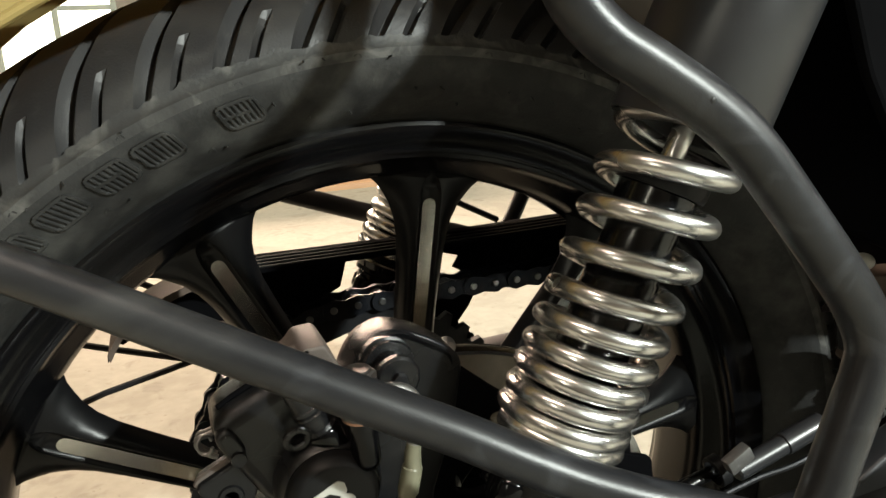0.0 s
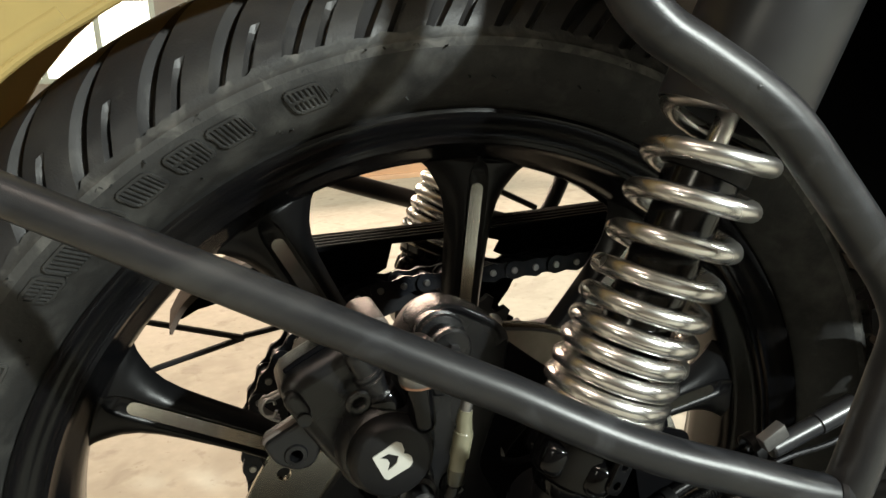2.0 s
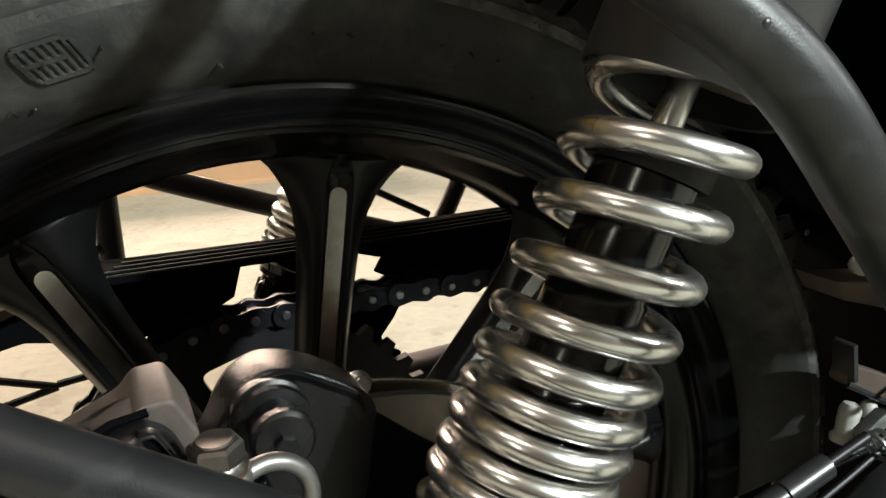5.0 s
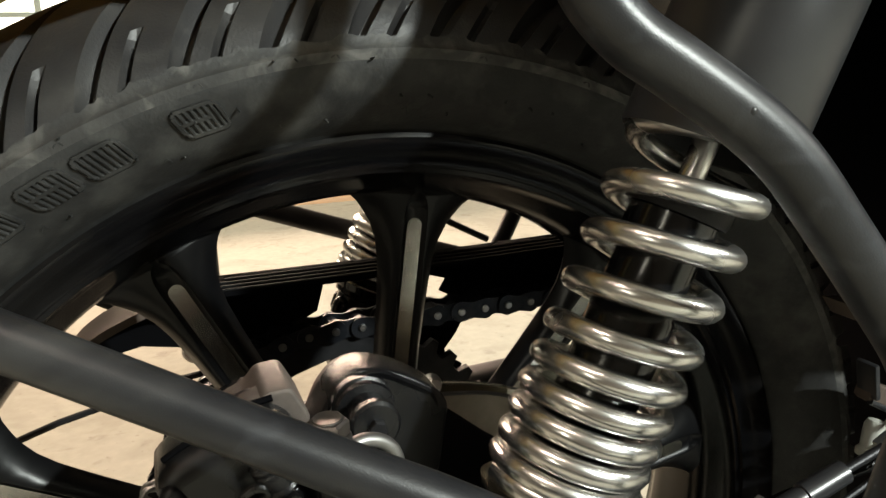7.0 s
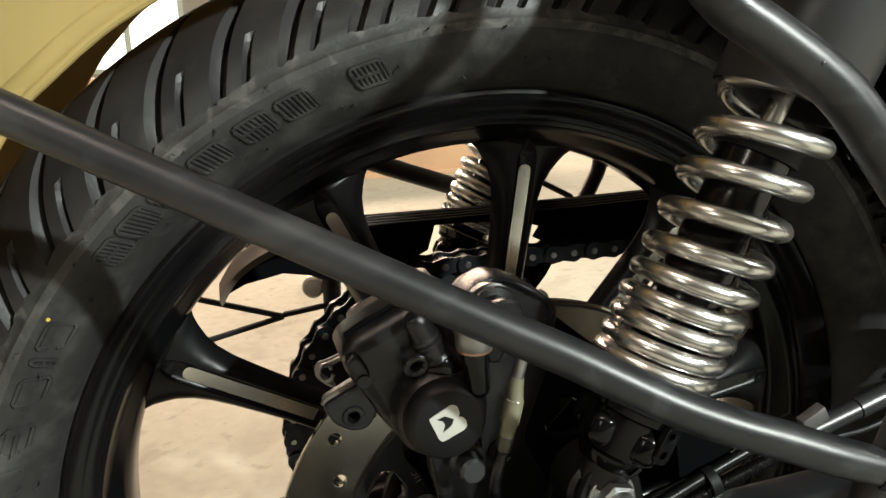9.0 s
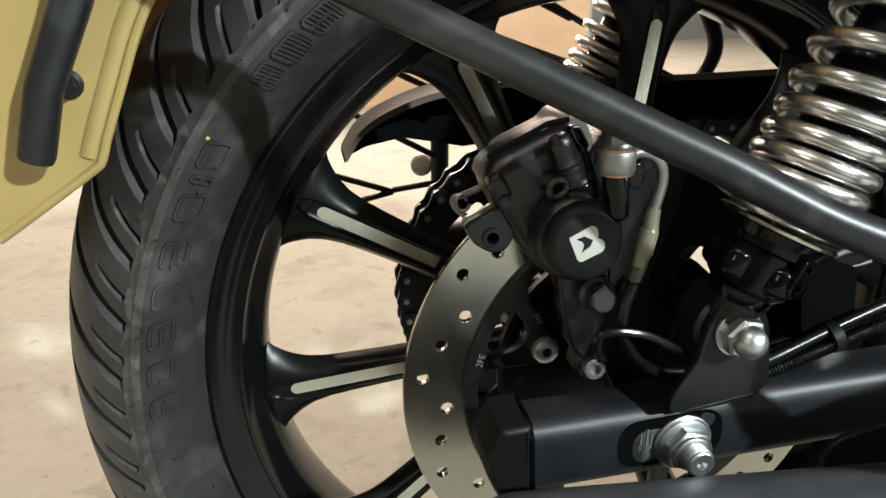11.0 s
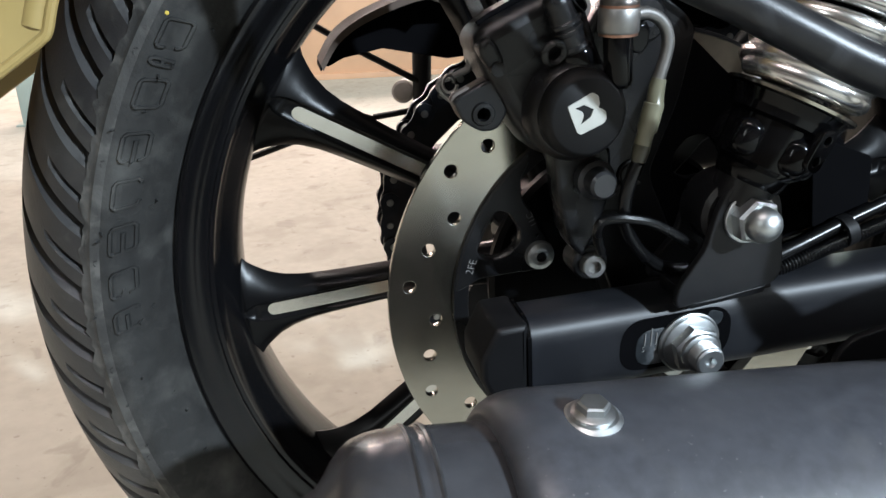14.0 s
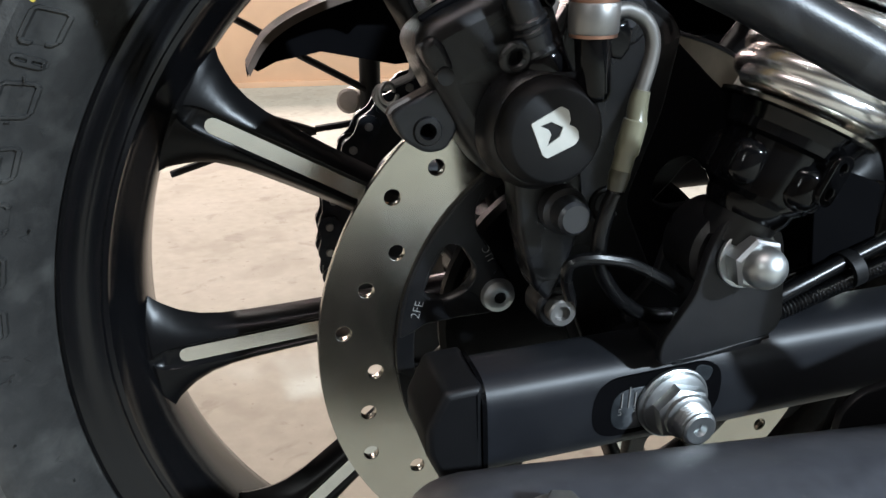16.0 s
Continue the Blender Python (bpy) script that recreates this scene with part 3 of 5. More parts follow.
def build_disc():
    loops = [ring(0, AXLE.z, 0.1293, 120), ring(0, AXLE.z, 0.0965, 96)]
    for k in range(36):
        a, r = radians(134.5 + 10 * k), (0.1125, 0.1190, 0.1058)[k % 3]
        loops.append(ring(r * math.cos(a), AXLE.z + r * math.sin(a), 0.0034, 14))
    disc = part("brake_disc", plate(loops, -0.0762, -0.0722, 0.0002), STEEL, BIKE, "brushed steel brake disc with three rows of drilled holes", angle=25)
    loops = [ring(0, AXLE.z, 0.0968, 96), ring(0, AXLE.z, 0.0890, 96)]
    part("carrier_ring", plate(loops, -0.0784, -0.0705, 0.0005), CAST, disc, "black painted carrier ring")
    for c in (151.0, 223.0, 295.0, 7.0, 79.0):
        def at(da, r):
            return (r * math.cos(radians(c + da)), AXLE.z + r * math.sin(radians(c + da)))

        arm = [at(a, 0.0960) for a in range(25, -24, -4)] + [at(-22, 0.0930), at(-16.1, 0.0894), at(-11.6, 0.0819), at(-9.8, 0.0732), at(-5.6, 0.0628), at(-2, 0.0530), at(3, 0.0492), at(10.3, 0.0505), at(13.9, 0.0566), at(17.5, 0.0706), at(20.1, 0.0845), at(23, 0.0900)]
        hole = rounded([at(-4, 0.0886), at(-5.4, 0.0831), at(-1.2, 0.0719), at(2.7, 0.0698), at(8.5, 0.0722), at(12, 0.0776), at(12.6, 0.0861), at(10.4, 0.0895), at(4.7, 0.0900), at(-1.6, 0.0900)], 0.003)
        part("carrier_arm", plate([rounded(arm, 0.003), hole], -0.0786, -0.0715, 0.0007), CAST, disc, angle=50)
        o = on_wheel(c + 4.8, 0.0577, -0.0786)
        bolt = lathe([(0, 0), (0, 0.0072), (0.0010, 0.0076), (0.0034, 0.0070), (0.0043, 0.0056), (0.0047, 0.0040), (0.0047, 0.0026)], o, (0, -1, 0), 28)
        head = part("disc_bolt", bolt, ZINC, disc, "zinc plated button head bolt")
        part("hex_socket", lathe([(0.0047, 0.0028), (0.0022, 0.0026), (0.0022, 0)], o, (0, -1, 0), 6), SPROCKET, head)
        part("disc_mount", lathe([(0, 0.009), (0.02, 0.011), (0.035, 0.013)], on_wheel(c + 4.8, 0.0577, -0.0720), (0, 1, 0), 20), GLOSS, disc)
    stamp = text_mesh("2FE", 0.0056)
    stamp.transform(Matrix.Translation((-0.0875, -0.0789, 0.3321)) @ Matrix.Rotation(radians(-72), 4, "Y") @ Matrix.Rotation(radians(90), 4, "X"))
    part("stamped_code", stamp, INK, disc, "small white stamped characters")
    stamp = text_mesh("11C", 0.0048)
    stamp.transform(Matrix.Translation((-0.0570, -0.0790, 0.3545)) @ Matrix.Rotation(radians(-115), 4, "Y") @ Matrix.Rotation(radians(90), 4, "X"))
    part("stamped_batch", stamp, INK, disc, "small white stamped characters")
    return disc


build_disc()


def build_sprocket_chain():
    y = 0.066
    pitch, teeth = 0.01575, 43
    r = pitch / (2 * math.sin(math.pi / teeth))
    prof = []
    for k in range(teeth):
        for da, dr in ((-0.5, -0.0052), (-0.32, -0.0045), (-0.14, 0.0022), (0.14, 0.0022), (0.32, -0.0045)):
            a = 2 * math.pi * (k + 0.5 + da) / teeth
            prof.append(((r + dr) * math.cos(a), AXLE.z + (r + dr) * math.sin(a)))
    holes = []
    for k in range(6):
        holes.append(rounded([(q * math.cos(radians(60 * k + 30 + d)), AXLE.z + q * math.sin(radians(60 * k + 30 + d))) for q, d in ((0.055, -16), (0.086, -20), (0.090, 0), (0.086, 20), (0.055, 16))], 0.006))
    bm = bmesh.new()
    bm.from_mesh(plate([prof, ring(0, AXLE.z, 0.034, 40)] + holes, y - 0.003, y + 0.003, 0.0004))
    bmesh.ops.remove_doubles(bm, verts=bm.verts, dist=1e-5)
    spr = part("sprocket", bm, SPROCKET, BIKE, "dark steel chain sprocket", angle=15)
    part("sprocket_hub", lathe([(-0.012, 0), (-0.012, 0.045), (0.006, 0.050), (0.006, 0.036), (0.014, 0.034), (0.014, 0)], (0, y, AXLE.z), Y_AXIS, 40), GLOSS, spr)
    chain = empty("drive_chain", "", "")
    chain.parent = BIKE
    tagged(chain, "oily dark steel drive chain")

    def link(wide):
        bm = bmesh.new()
        off = 0.0075 if wide else 0.0055
        for sgn in (-1, 1):
            out = []
            for k in range(17):
                a = math.pi / 2 + math.pi * k / 16
                out.append((-pitch / 2 + 0.0066 * math.cos(a), 0.0066 * math.sin(a)))
            out.append((0, -0.0050))
            for k in range(17):
                a = -math.pi / 2 + math.pi * k / 16
                out.append((pitch / 2 + 0.0066 * math.cos(a), 0.0066 * math.sin(a)))
            out.append((0, 0.0050))
            lo = [bm.verts.new((x, sgn * off, z)) for x, z in out]
            hi = [bm.verts.new((x, sgn * (off + 0.0018), z)) for x, z in out]
            bm.faces.new(lo)
            bm.faces.new(hi)
            for k in range(len(out)):
                bm.faces.new((lo[k], lo[k - 1], hi[k - 1], hi[k]))
        for x in (-pitch / 2, pitch / 2):
            lathe([(-0.006, 0.0048), (0.006, 0.0048)], (x, 0, 0), Y_AXIS, 10, bm)
        bmesh.ops.recalc_face_normals(bm, faces=bm.faces)
        mesh = bpy.data.meshes.new("chain_link")
        bm.to_mesh(mesh)
        bm.free()
        return finish(mesh, CHAIN)

    def pin_mesh():
        bm = lathe([(-0.0106, 0), (-0.0106, 0.0018), (-0.0100, 0.0024), (0.0100, 0.0024), (0.0106, 0.0018), (0.0106, 0)], (0, 0, 0), Y_AXIS, 14)
        mesh = bpy.data.meshes.new("pin")
        bm.to_mesh(mesh)
        bm.free()
        return finish(mesh, RIVET)

    meshes, pin = (link(True), link(False)), pin_mesh()
    nodes = []
    for k in range(34, 0, -1):
        nodes.append(Vector((pitch * k, y, AXLE.z + r + 0.0003 * k - 0.0006 * k * k / 34)))
    top = math.pi / 2
    step = 2 * math.pi / teeth
    k = 0
    while k * step < math.pi + 0.02:
        nodes.append(Vector((r * math.cos(top + k * step), y, AXLE.z + r * math.sin(top + k * step))))
        k += 1
    last = nodes[-1]
    for k in range(1, 34):
        nodes.append(last + Vector((pitch * k, 0, 0.0012 * k)))
    for i, (a, b) in enumerate(zip(nodes, nodes[1:])):
        d = b - a
        m = Matrix.Translation((a + b) / 2) @ Matrix.Rotation(-math.atan2(d.z, d.x), 4, "Y")
        ob = new("chain_link", meshes[i % 2])
        ob.matrix_world, ob.parent = m, chain
        ob = new("rivet", pin)
        ob.matrix_world, ob.parent = Matrix.Translation(a), chain


build_sprocket_chain()


def build_shock(side, parent):
    """A spring and damper unit; side is -1 on the near flank of the machine, 1 on the far one."""
    y = 0.1400 * side
    # the far unit stands a little further forward
    ahead = 0.013 if side > 0 else 0.0
    eye, top = Vector((0.0092 + ahead, y, 0.3714)), Vector((0.0878 + ahead, y + 0.0022 * side, 0.5442))
    ax = (top - eye).normalized()
    shock = part("shock_absorber", lathe([(0.050, 0.0), (0.050, 0.0140), (0.058, 0.0150), (0.128, 0.0150), (0.129, 0.0143), (0.150, 0.0143), (0.151, 0.0158), (0.163, 0.0158), (0.1645, 0.0145), (0.1645, 0.0)], eye, ax, 40), GLOSS, parent, "black shock absorber with a chromed coil spring")
    part("end_cap_ring", lathe([(0.1635, 0.0), (0.1635, 0.0178), (0.1655, 0.0184), (0.1715, 0.0184), (0.1730, 0.0170), (0.1730, 0.0)], eye, ax, 40), PLASTIC, shock)
    part("piston_rod", lathe([(0.172, 0.0), (0.172, 0.0046), (0.225, 0.0046), (0.225, 0.0)], eye, ax, 24), CHROME, shock, "chromed piston rod")
    part("upper_sleeve", lathe([(0.310, 0.0), (0.310, 0.027), (0.306, 0.0295), (0.1880, 0.0295), (0.1870, 0.0288), (0.1876, 0.0281), (0.30, 0.0272), (0.30, 0.0)], eye, ax, 64), SHEEN, shock, "satin black sleeve over the spring's upper end")
    # spring: close-wound below, open above
    u = (Vector((-1, 0, 0)) - ax * ax.dot(Vector((-1, 0, 0)))).normalized()
    v = ax.cross(u)
    heights = [0.0588, 0.0640, 0.0725, 0.0821, 0.0917, 0.1027, 0.1153, 0.1313, 0.1493, 0.1672, 0.1880, 0.2080, 0.2280]
    pts = []
    for k in range(len(heights) - 1):
        for s in range(28):
            f = s / 28
            h0, h1 = heights[k], heights[k + 1]
            prev = heights[k - 1] if k else h0 - (h1 - h0)
            nxt = heights[k + 2] if k + 2 < len(heights) else 2 * h1 - h0
            h = 0.5 * (2 * h0 + (h1 - prev) * f + (2 * prev - 5 * h0 + 4 * h1 - nxt) * f * f + (3 * h0 - prev - 3 * h1 + nxt) * f ** 3)
            a = (2 * math.pi * f - 0.13) * -side
            pts.append(eye + ax * h + 0.0235 * (math.cos(a) * u + math.sin(a) * v))
    part("coil_spring", sweep(pts, 0.0043, 14), CHROME, shock, "chromed coil spring, wound closer towards the bottom", angle=60)
    part("lower_spring_seat", lathe([(0.0514, 0.014), (0.0516, 0.0258), (0.0522, 0.0268), (0.0534, 0.0270), (0.0540, 0.0258), (0.0540, 0.014)], eye, ax, 48), STEEL, shock, "bare steel spring seat")
    part("seat_shoulder", lathe([(0.0460, 0.012), (0.0468, 0.0225), (0.0514, 0.0246), (0.0514, 0.012)], eye, ax, 48), LACQUER, shock)
    # preload collar with its stepped ramp
    bm = lathe([(0.016, 0.0), (0.016, 0.0135), (0.019, 0.0150), (0.022, 0.0155), (0.0245, 0.0185), (0.0420, 0.0195), (0.0435, 0.0220), (0.0485, 0.0225), (0.0485, 0.014)], eye, ax, 40)
    collar = part("preload_collar", bm, LACQUER, shock, "glossy black preload collar with moulded notches")
    for k in range(5):
        a = 2 * math.pi * k / 5 + 0.4
        c = eye + ax * 0.0325 + 0.0165 * (math.cos(a) * u + math.sin(a) * v)
        part("notch_block", sweep([c - ax * 0.0080, c - ax * 0.0074, c - ax * 0.0060, c - ax * 0.0040, c + ax * 0.0040, c + ax * 0.0060, c + ax * 0.0074, c + ax * 0.0080], [0.0020, 0.0042, 0.0060, 0.0070, 0.0070, 0.0060, 0.0042, 0.0020], 18), LACQUER, collar)
    # hook spanner tab
    out = Vector((0.25, side * 1.0, 0)).normalized()
    out = (out - ax * out.dot(ax)).normalized()
    c = eye + ax * 0.0385 + out * 0.0235
    tang = ax.cross(out)
    m = Matrix((tang.to_4d(), out.to_4d(), ax.to_4d(), (0, 0, 0, 1))).transposed()
    m.translation = c
    for j in range(3):
        m[3][j] = 0
    tab = plate([rounded([(-0.0044, -0.009), (0.0044, -0.009), (0.0044, 0.009), (-0.0044, 0.009)], 0.004), ring(0, -0.0044, 0.0018, 14), ring(0, 0.0044, 0.0018, 14)], -0.0018, 0.0018, 0.0005, m)
    part("spanner_tab", tab, LACQUER, collar, "black tab with two holes")
    # lower eye
    part("lower_eye", lathe([(-0.0185, 0.0), (-0.0185, 0.0145), (-0.0165, 0.0165), (0.0015, 0.0165), (0.0035, 0.0145), (0.0035, 0.0)] if side > 0 else [(-0.0035, 0.0), (-0.0035, 0.0145), (-0.0015, 0.0165), (0.0165, 0.0165), (0.0185, 0.0145), (0.0185, 0.0)], Vector((0.0125 + ahead, y, 0.3725)), Y_AXIS, 36), CAST, shock)
    part("eye_neck", sweep([eye + ax * 0.006, eye + ax * 0.022], [0.012, 0.0135], 20), CAST, shock)
    return shock


build_shock(-1, BIKE)
build_shock(1, BIKE)


def build_swingarm(side):
    y = 0.124 * side
    # the far arm stands a little higher
    a, b = Vector((-0.0765, y, 0.3090 if side < 0 else 0.3220)), Vector((0.50, y, 0.3350 if side < 0 else 0.3450))
    d = (b - a).normalized()
    up = Y_AXIS.cross(d) * -1
    if up.z < 0:
        up = -up

    def section(c, hy, hz, r):
        pts = rounded([(-hy, -hz), (hy, -hz), (hy, hz), (-hy, hz)], r, 6)
        return [c + Y_AXIS * p + up * q for p, q in pts]

    def loft(rows):
        bm = bmesh.new()
        rings = [[bm.verts.new(q) for q in section(*row)] for row in rows]
        n = len(rings[0])
        for p, q in zip(rings, rings[1:]):
            for k in range(n):
                bm.faces.new((p[k], p[(k + 1) % n], q[(k + 1) % n], q[k]))
        bm.faces.new(rings[0][::-1])
        bm.faces.new(rings[-1])
        return bm

    arm = part("swingarm", loft([(a, 0.0155, 0.0200, 0.0115), (b, 0.0155, 0.0200, 0.0115)]), ARM_COAT, BIKE, "satin black box-section swingarm")
    turn = Matrix.Translation(a) @ Matrix.Rotation(-math.atan2(d.z, d.x), 4, "Y")
    outline = rounded([(-0.0008, -0.0212), (-0.0008, 0.0212), (-0.0150, 0.0208), (-0.0225, 0.0060), (-0.0225, -0.0040), (-0.0160, -0.0200)], 0.0022, 3)
    part("end_cap", plate([outline], -0.0163, 0.0163, 0.0030, turn, res=3), PLASTIC, arm, "black moulded end cap with chamfered corners", angle=40)
    part("cap_seam", loft([(a - d * 0.0016, 0.0166, 0.0215, 0.0110), (a + d * 0.0002, 0.0166, 0.0215, 0.0110)]), LACQUER, arm)
    return arm


ARM = build_swingarm(-1)
part("swingarm_gusset", plate([rounded([(0.195, 0.338), (0.235, 0.362), (0.300, 0.388), (0.500, 0.400), (0.500, 0.345)], 0.006)], -0.1330, -0.1150, 0.0025, res=2), SHEEN, ARM, "grey-black gusset along the swingarm")
build_swingarm(1)


def build_axle():
    face, nx = -0.1396, -0.0022
    axle = part("axle_washer", lathe([(0, 0), (0, 0.0140), (0.0006, 0.0147), (0.0020, 0.0147), (0.0025, 0.0140), (0.0025, 0)], (nx, face, AXLE.z), (0, -1, 0), 40), ZINC, ARM, "zinc plated axle washer")
    part("axle_nut", hexagon_bolt((nx, face - 0.0025, AXLE.z), (0, -1, 0), 0.0194, 0.0062, flange=0.0132, dome=0.0), ZINC, axle)
    prof = [(0, 0.0070)]
    s = 0.0
    while s < 0.0078:
        prof += [(s + 0.0003, 0.0071), (s + 0.0007, 0.0065), (s + 0.0011, 0.0065)]
        s += 0.00125
    prof += [(s + 0.0005, 0.0065), (s + 0.0012, 0.0057), (s + 0.0012, 0.0026), (s - 0.0012, 0.0018), (s - 0.0012, 0)]
    part("nut_collar", lathe([(0, 0.0), (0, 0.0086), (0.0006, 0.0090), (0.0020, 0.0088), (0.0026, 0.0078), (0.0026, 0.0)], (nx, face - 0.0100, AXLE.z), (0, -1, 0), 36), ZINC, axle)
    part("axle_end", lathe(prof, (nx, face - 0.0104, AXLE.z), (0, -1, 0), 36), ZINC, axle, "threaded axle end with a centre hole")
    # adjuster window with scale marks
    well = rounded([(-0.0350, AXLE.z - 0.0125), (0.0190, AXLE.z - 0.0100), (0.0190, AXLE.z + 0.0160), (-0.0350, AXLE.z + 0.0125)], 0.0125, 8)
    # no recess is cut: a flat near-black plate paints the slot's shade
    part("slot_shade", plate([well], face - 0.0001, face + 0.0016, 0.0), DARK, ARM, "flat near-black plate standing in for the shaded adjuster slot")
    slot = rounded([(-0.0275, AXLE.z - 0.0100), (-0.008, AXLE.z - 0.0095), (-0.008, AXLE.z + 0.0090), (-0.0275, AXLE.z + 0.0075)], 0.009, 6)
    scale = part("adjuster_plate", plate([slot], face - 0.0003, face + 0.0012, 0.0003), SCALE, ARM, "scratched bare metal adjuster plate with scale marks")
    slot = rounded([(0.006, AXLE.z + 0.008), (0.013, AXLE.z + 0.006), (0.0150, AXLE.z + 0.0125), (0.007, AXLE.z + 0.0150)], 0.003, 5)
    part("adjuster_edge", plate([slot], face - 0.0003, face + 0.0012, 0.0003), SCALE, ARM)
    for x, z, h in ((-0.0235, 0.0035, 0.006), (-0.0205, 0.0045, 0.009), (-0.0180, 0.0035, 0.006)):
        part("scale_mark", box((x, face - 0.0006, AXLE.z + z), (0.00035, 0.0004, h)), INK, scale)
    for word, x, z in (("5", -0.0240, -0.0015), ("3", -0.0180, -0.0008)):
        mark = text_mesh(word, 0.0040)
        mark.transform(Matrix.Translation((x, face - 0.0006, AXLE.z + z)) @ Matrix.Rotation(radians(90), 4, "X"))
        part("stamped_figure", mark, INK, scale)
    return axle


build_axle()
part("cross_axle", lathe([(-0.15, 0.0), (-0.15, 0.0085), (0.15, 0.0085), (0.15, 0)], AXLE, Y_AXIS, 24), ZINC, BIKE)
part("wheel_spacer", lathe([(-0.108, 0.0), (-0.108, 0.015), (-0.062, 0.015), (-0.062, 0)], AXLE, Y_AXIS, 24), SATIN, BIKE)


def build_bracket():
    pts = rounded([(-0.0150, 0.3330), (-0.0150, 0.3420), (-0.0035, 0.3600), (-0.0005, 0.3760), (0.0040, 0.3870), (0.0130, 0.3915), (0.0220, 0.3885), (0.0285, 0.3800), (0.0310, 0.3700), (0.0345, 0.3480), (0.0330, 0.3430), (0.0290, 0.3400)], 0.004)
    br = part("shock_bracket", plate([pts], -0.1480, -0.1440, 0.0008), SATIN, ARM, "triangular black mounting plate welded to the swingarm")
    part("bracket_web", box((0.0105, -0.1330, 0.3370), (0.038, 0.026, 0.008), 0.002, Matrix.Rotation(radians(-7), 4, "Y")), SATIN, br)
    part("weld_bead", sweep(smooth_path([(-0.013, -0.1460, 0.3345), (0.004, -0.1465, 0.3358), (0.018, -0.1460, 0.3380), (0.030, -0.1465, 0.3400)]), [0.0016 + 0.0001 * (k % 2) for k in range(19)], 8), SATIN, br)
    part("inner_plate", plate([[(x + 0.003, 0.338 + (z - 0.338) * 0.76) for x, z in pts]], -0.1165, -0.1125, 0.0008), SATIN, br)
    part("cap_nut", hexagon_bolt((0.0138, -0.1480, 0.3732), (0, -1, 0), 0.0172, 0.0070, dome=0.0074, washer=0.0114), ZINC, br, "zinc plated domed cap nut")


build_bracket()


def build_muffler():
    o, d = Vector((-0.078, -0.2060, 0.2655)), Vector((1, -0.01, -0.055)).normalized()
    shield = part("exhaust_muffler", lathe([(-0.0352, 0.0526), (-0.0356, 0.0552), (-0.0347, 0.0574), (-0.0325, 0.0598), (-0.0292, 0.0618), (-0.0250, 0.0631), (-0.0200, 0.0638), (-0.01, 0.0640), (0.14, 0.0640), (0.60, 0.0640), (0.60, 0.02)], o, d, 112), MATT, BIKE, "matt black exhaust muffler with a heat shield")
    prof = [(0.02, 0.0530), (-0.0560, 0.0530), (-0.0575, 0.0538), (-0.0600, 0.0540), (-0.0615, 0.0532), (-0.0630, 0.0531), (-0.0645, 0.0539), (-0.0670, 0.0540), (-0.0690, 0.0532), (-0.0740, 0.0529), (-0.0790, 0.0521), (-0.0845, 0.0500), (-0.0885, 0.0468), (-0.0915, 0.0430), (-0.0940, 0.0385), (-0.0975, 0.0342), (-0.1010, 0.0318), (-0.1060, 0.0304), (-0.112, 0.0300), (-0.180, 0.0291), (-0.1806, 0.0280), (-0.15, 0.0272), (-0.15, 0.0)]
    part("tail_pipe", lathe(prof, o, d, 112), CAN, shield, "black muffler end tapering to the tail pipe")
    for k, at in enumerate((-0.0588, -0.0658)):
        part("seam_bead", lathe([(at - 0.0012, 0.0530), (at - 0.0010, 0.0540), (at, 0.0545), (at + 0.0010, 0.0540), (at + 0.0012, 0.0530)], o, d, 112), SEAM, shield, "scuffed seam on the muffler end" if k == 0 else "")
    b = Vector((-0.0785, -0.2085, 0.3292))
    up = Vector((0, -0.05, 1)).normalized()
    part("shield_washer", lathe([(-0.0015, 0.0), (-0.0015, 0.0102), (0.0, 0.0106), (0.0012, 0.0090), (0.0012, 0)], b, up, 32), ZINC, shield, "dished zinc washer")
    part("shield_bolt", hexagon_bolt(b + up * 0.001, up, 0.0100, 0.0036, flange=0.0076), ZINC, shield, "zinc plated flanged bolt")


build_muffler()


def guard_y(x, side=-1):
    return side * (0.1863 + 0.2885 * x)


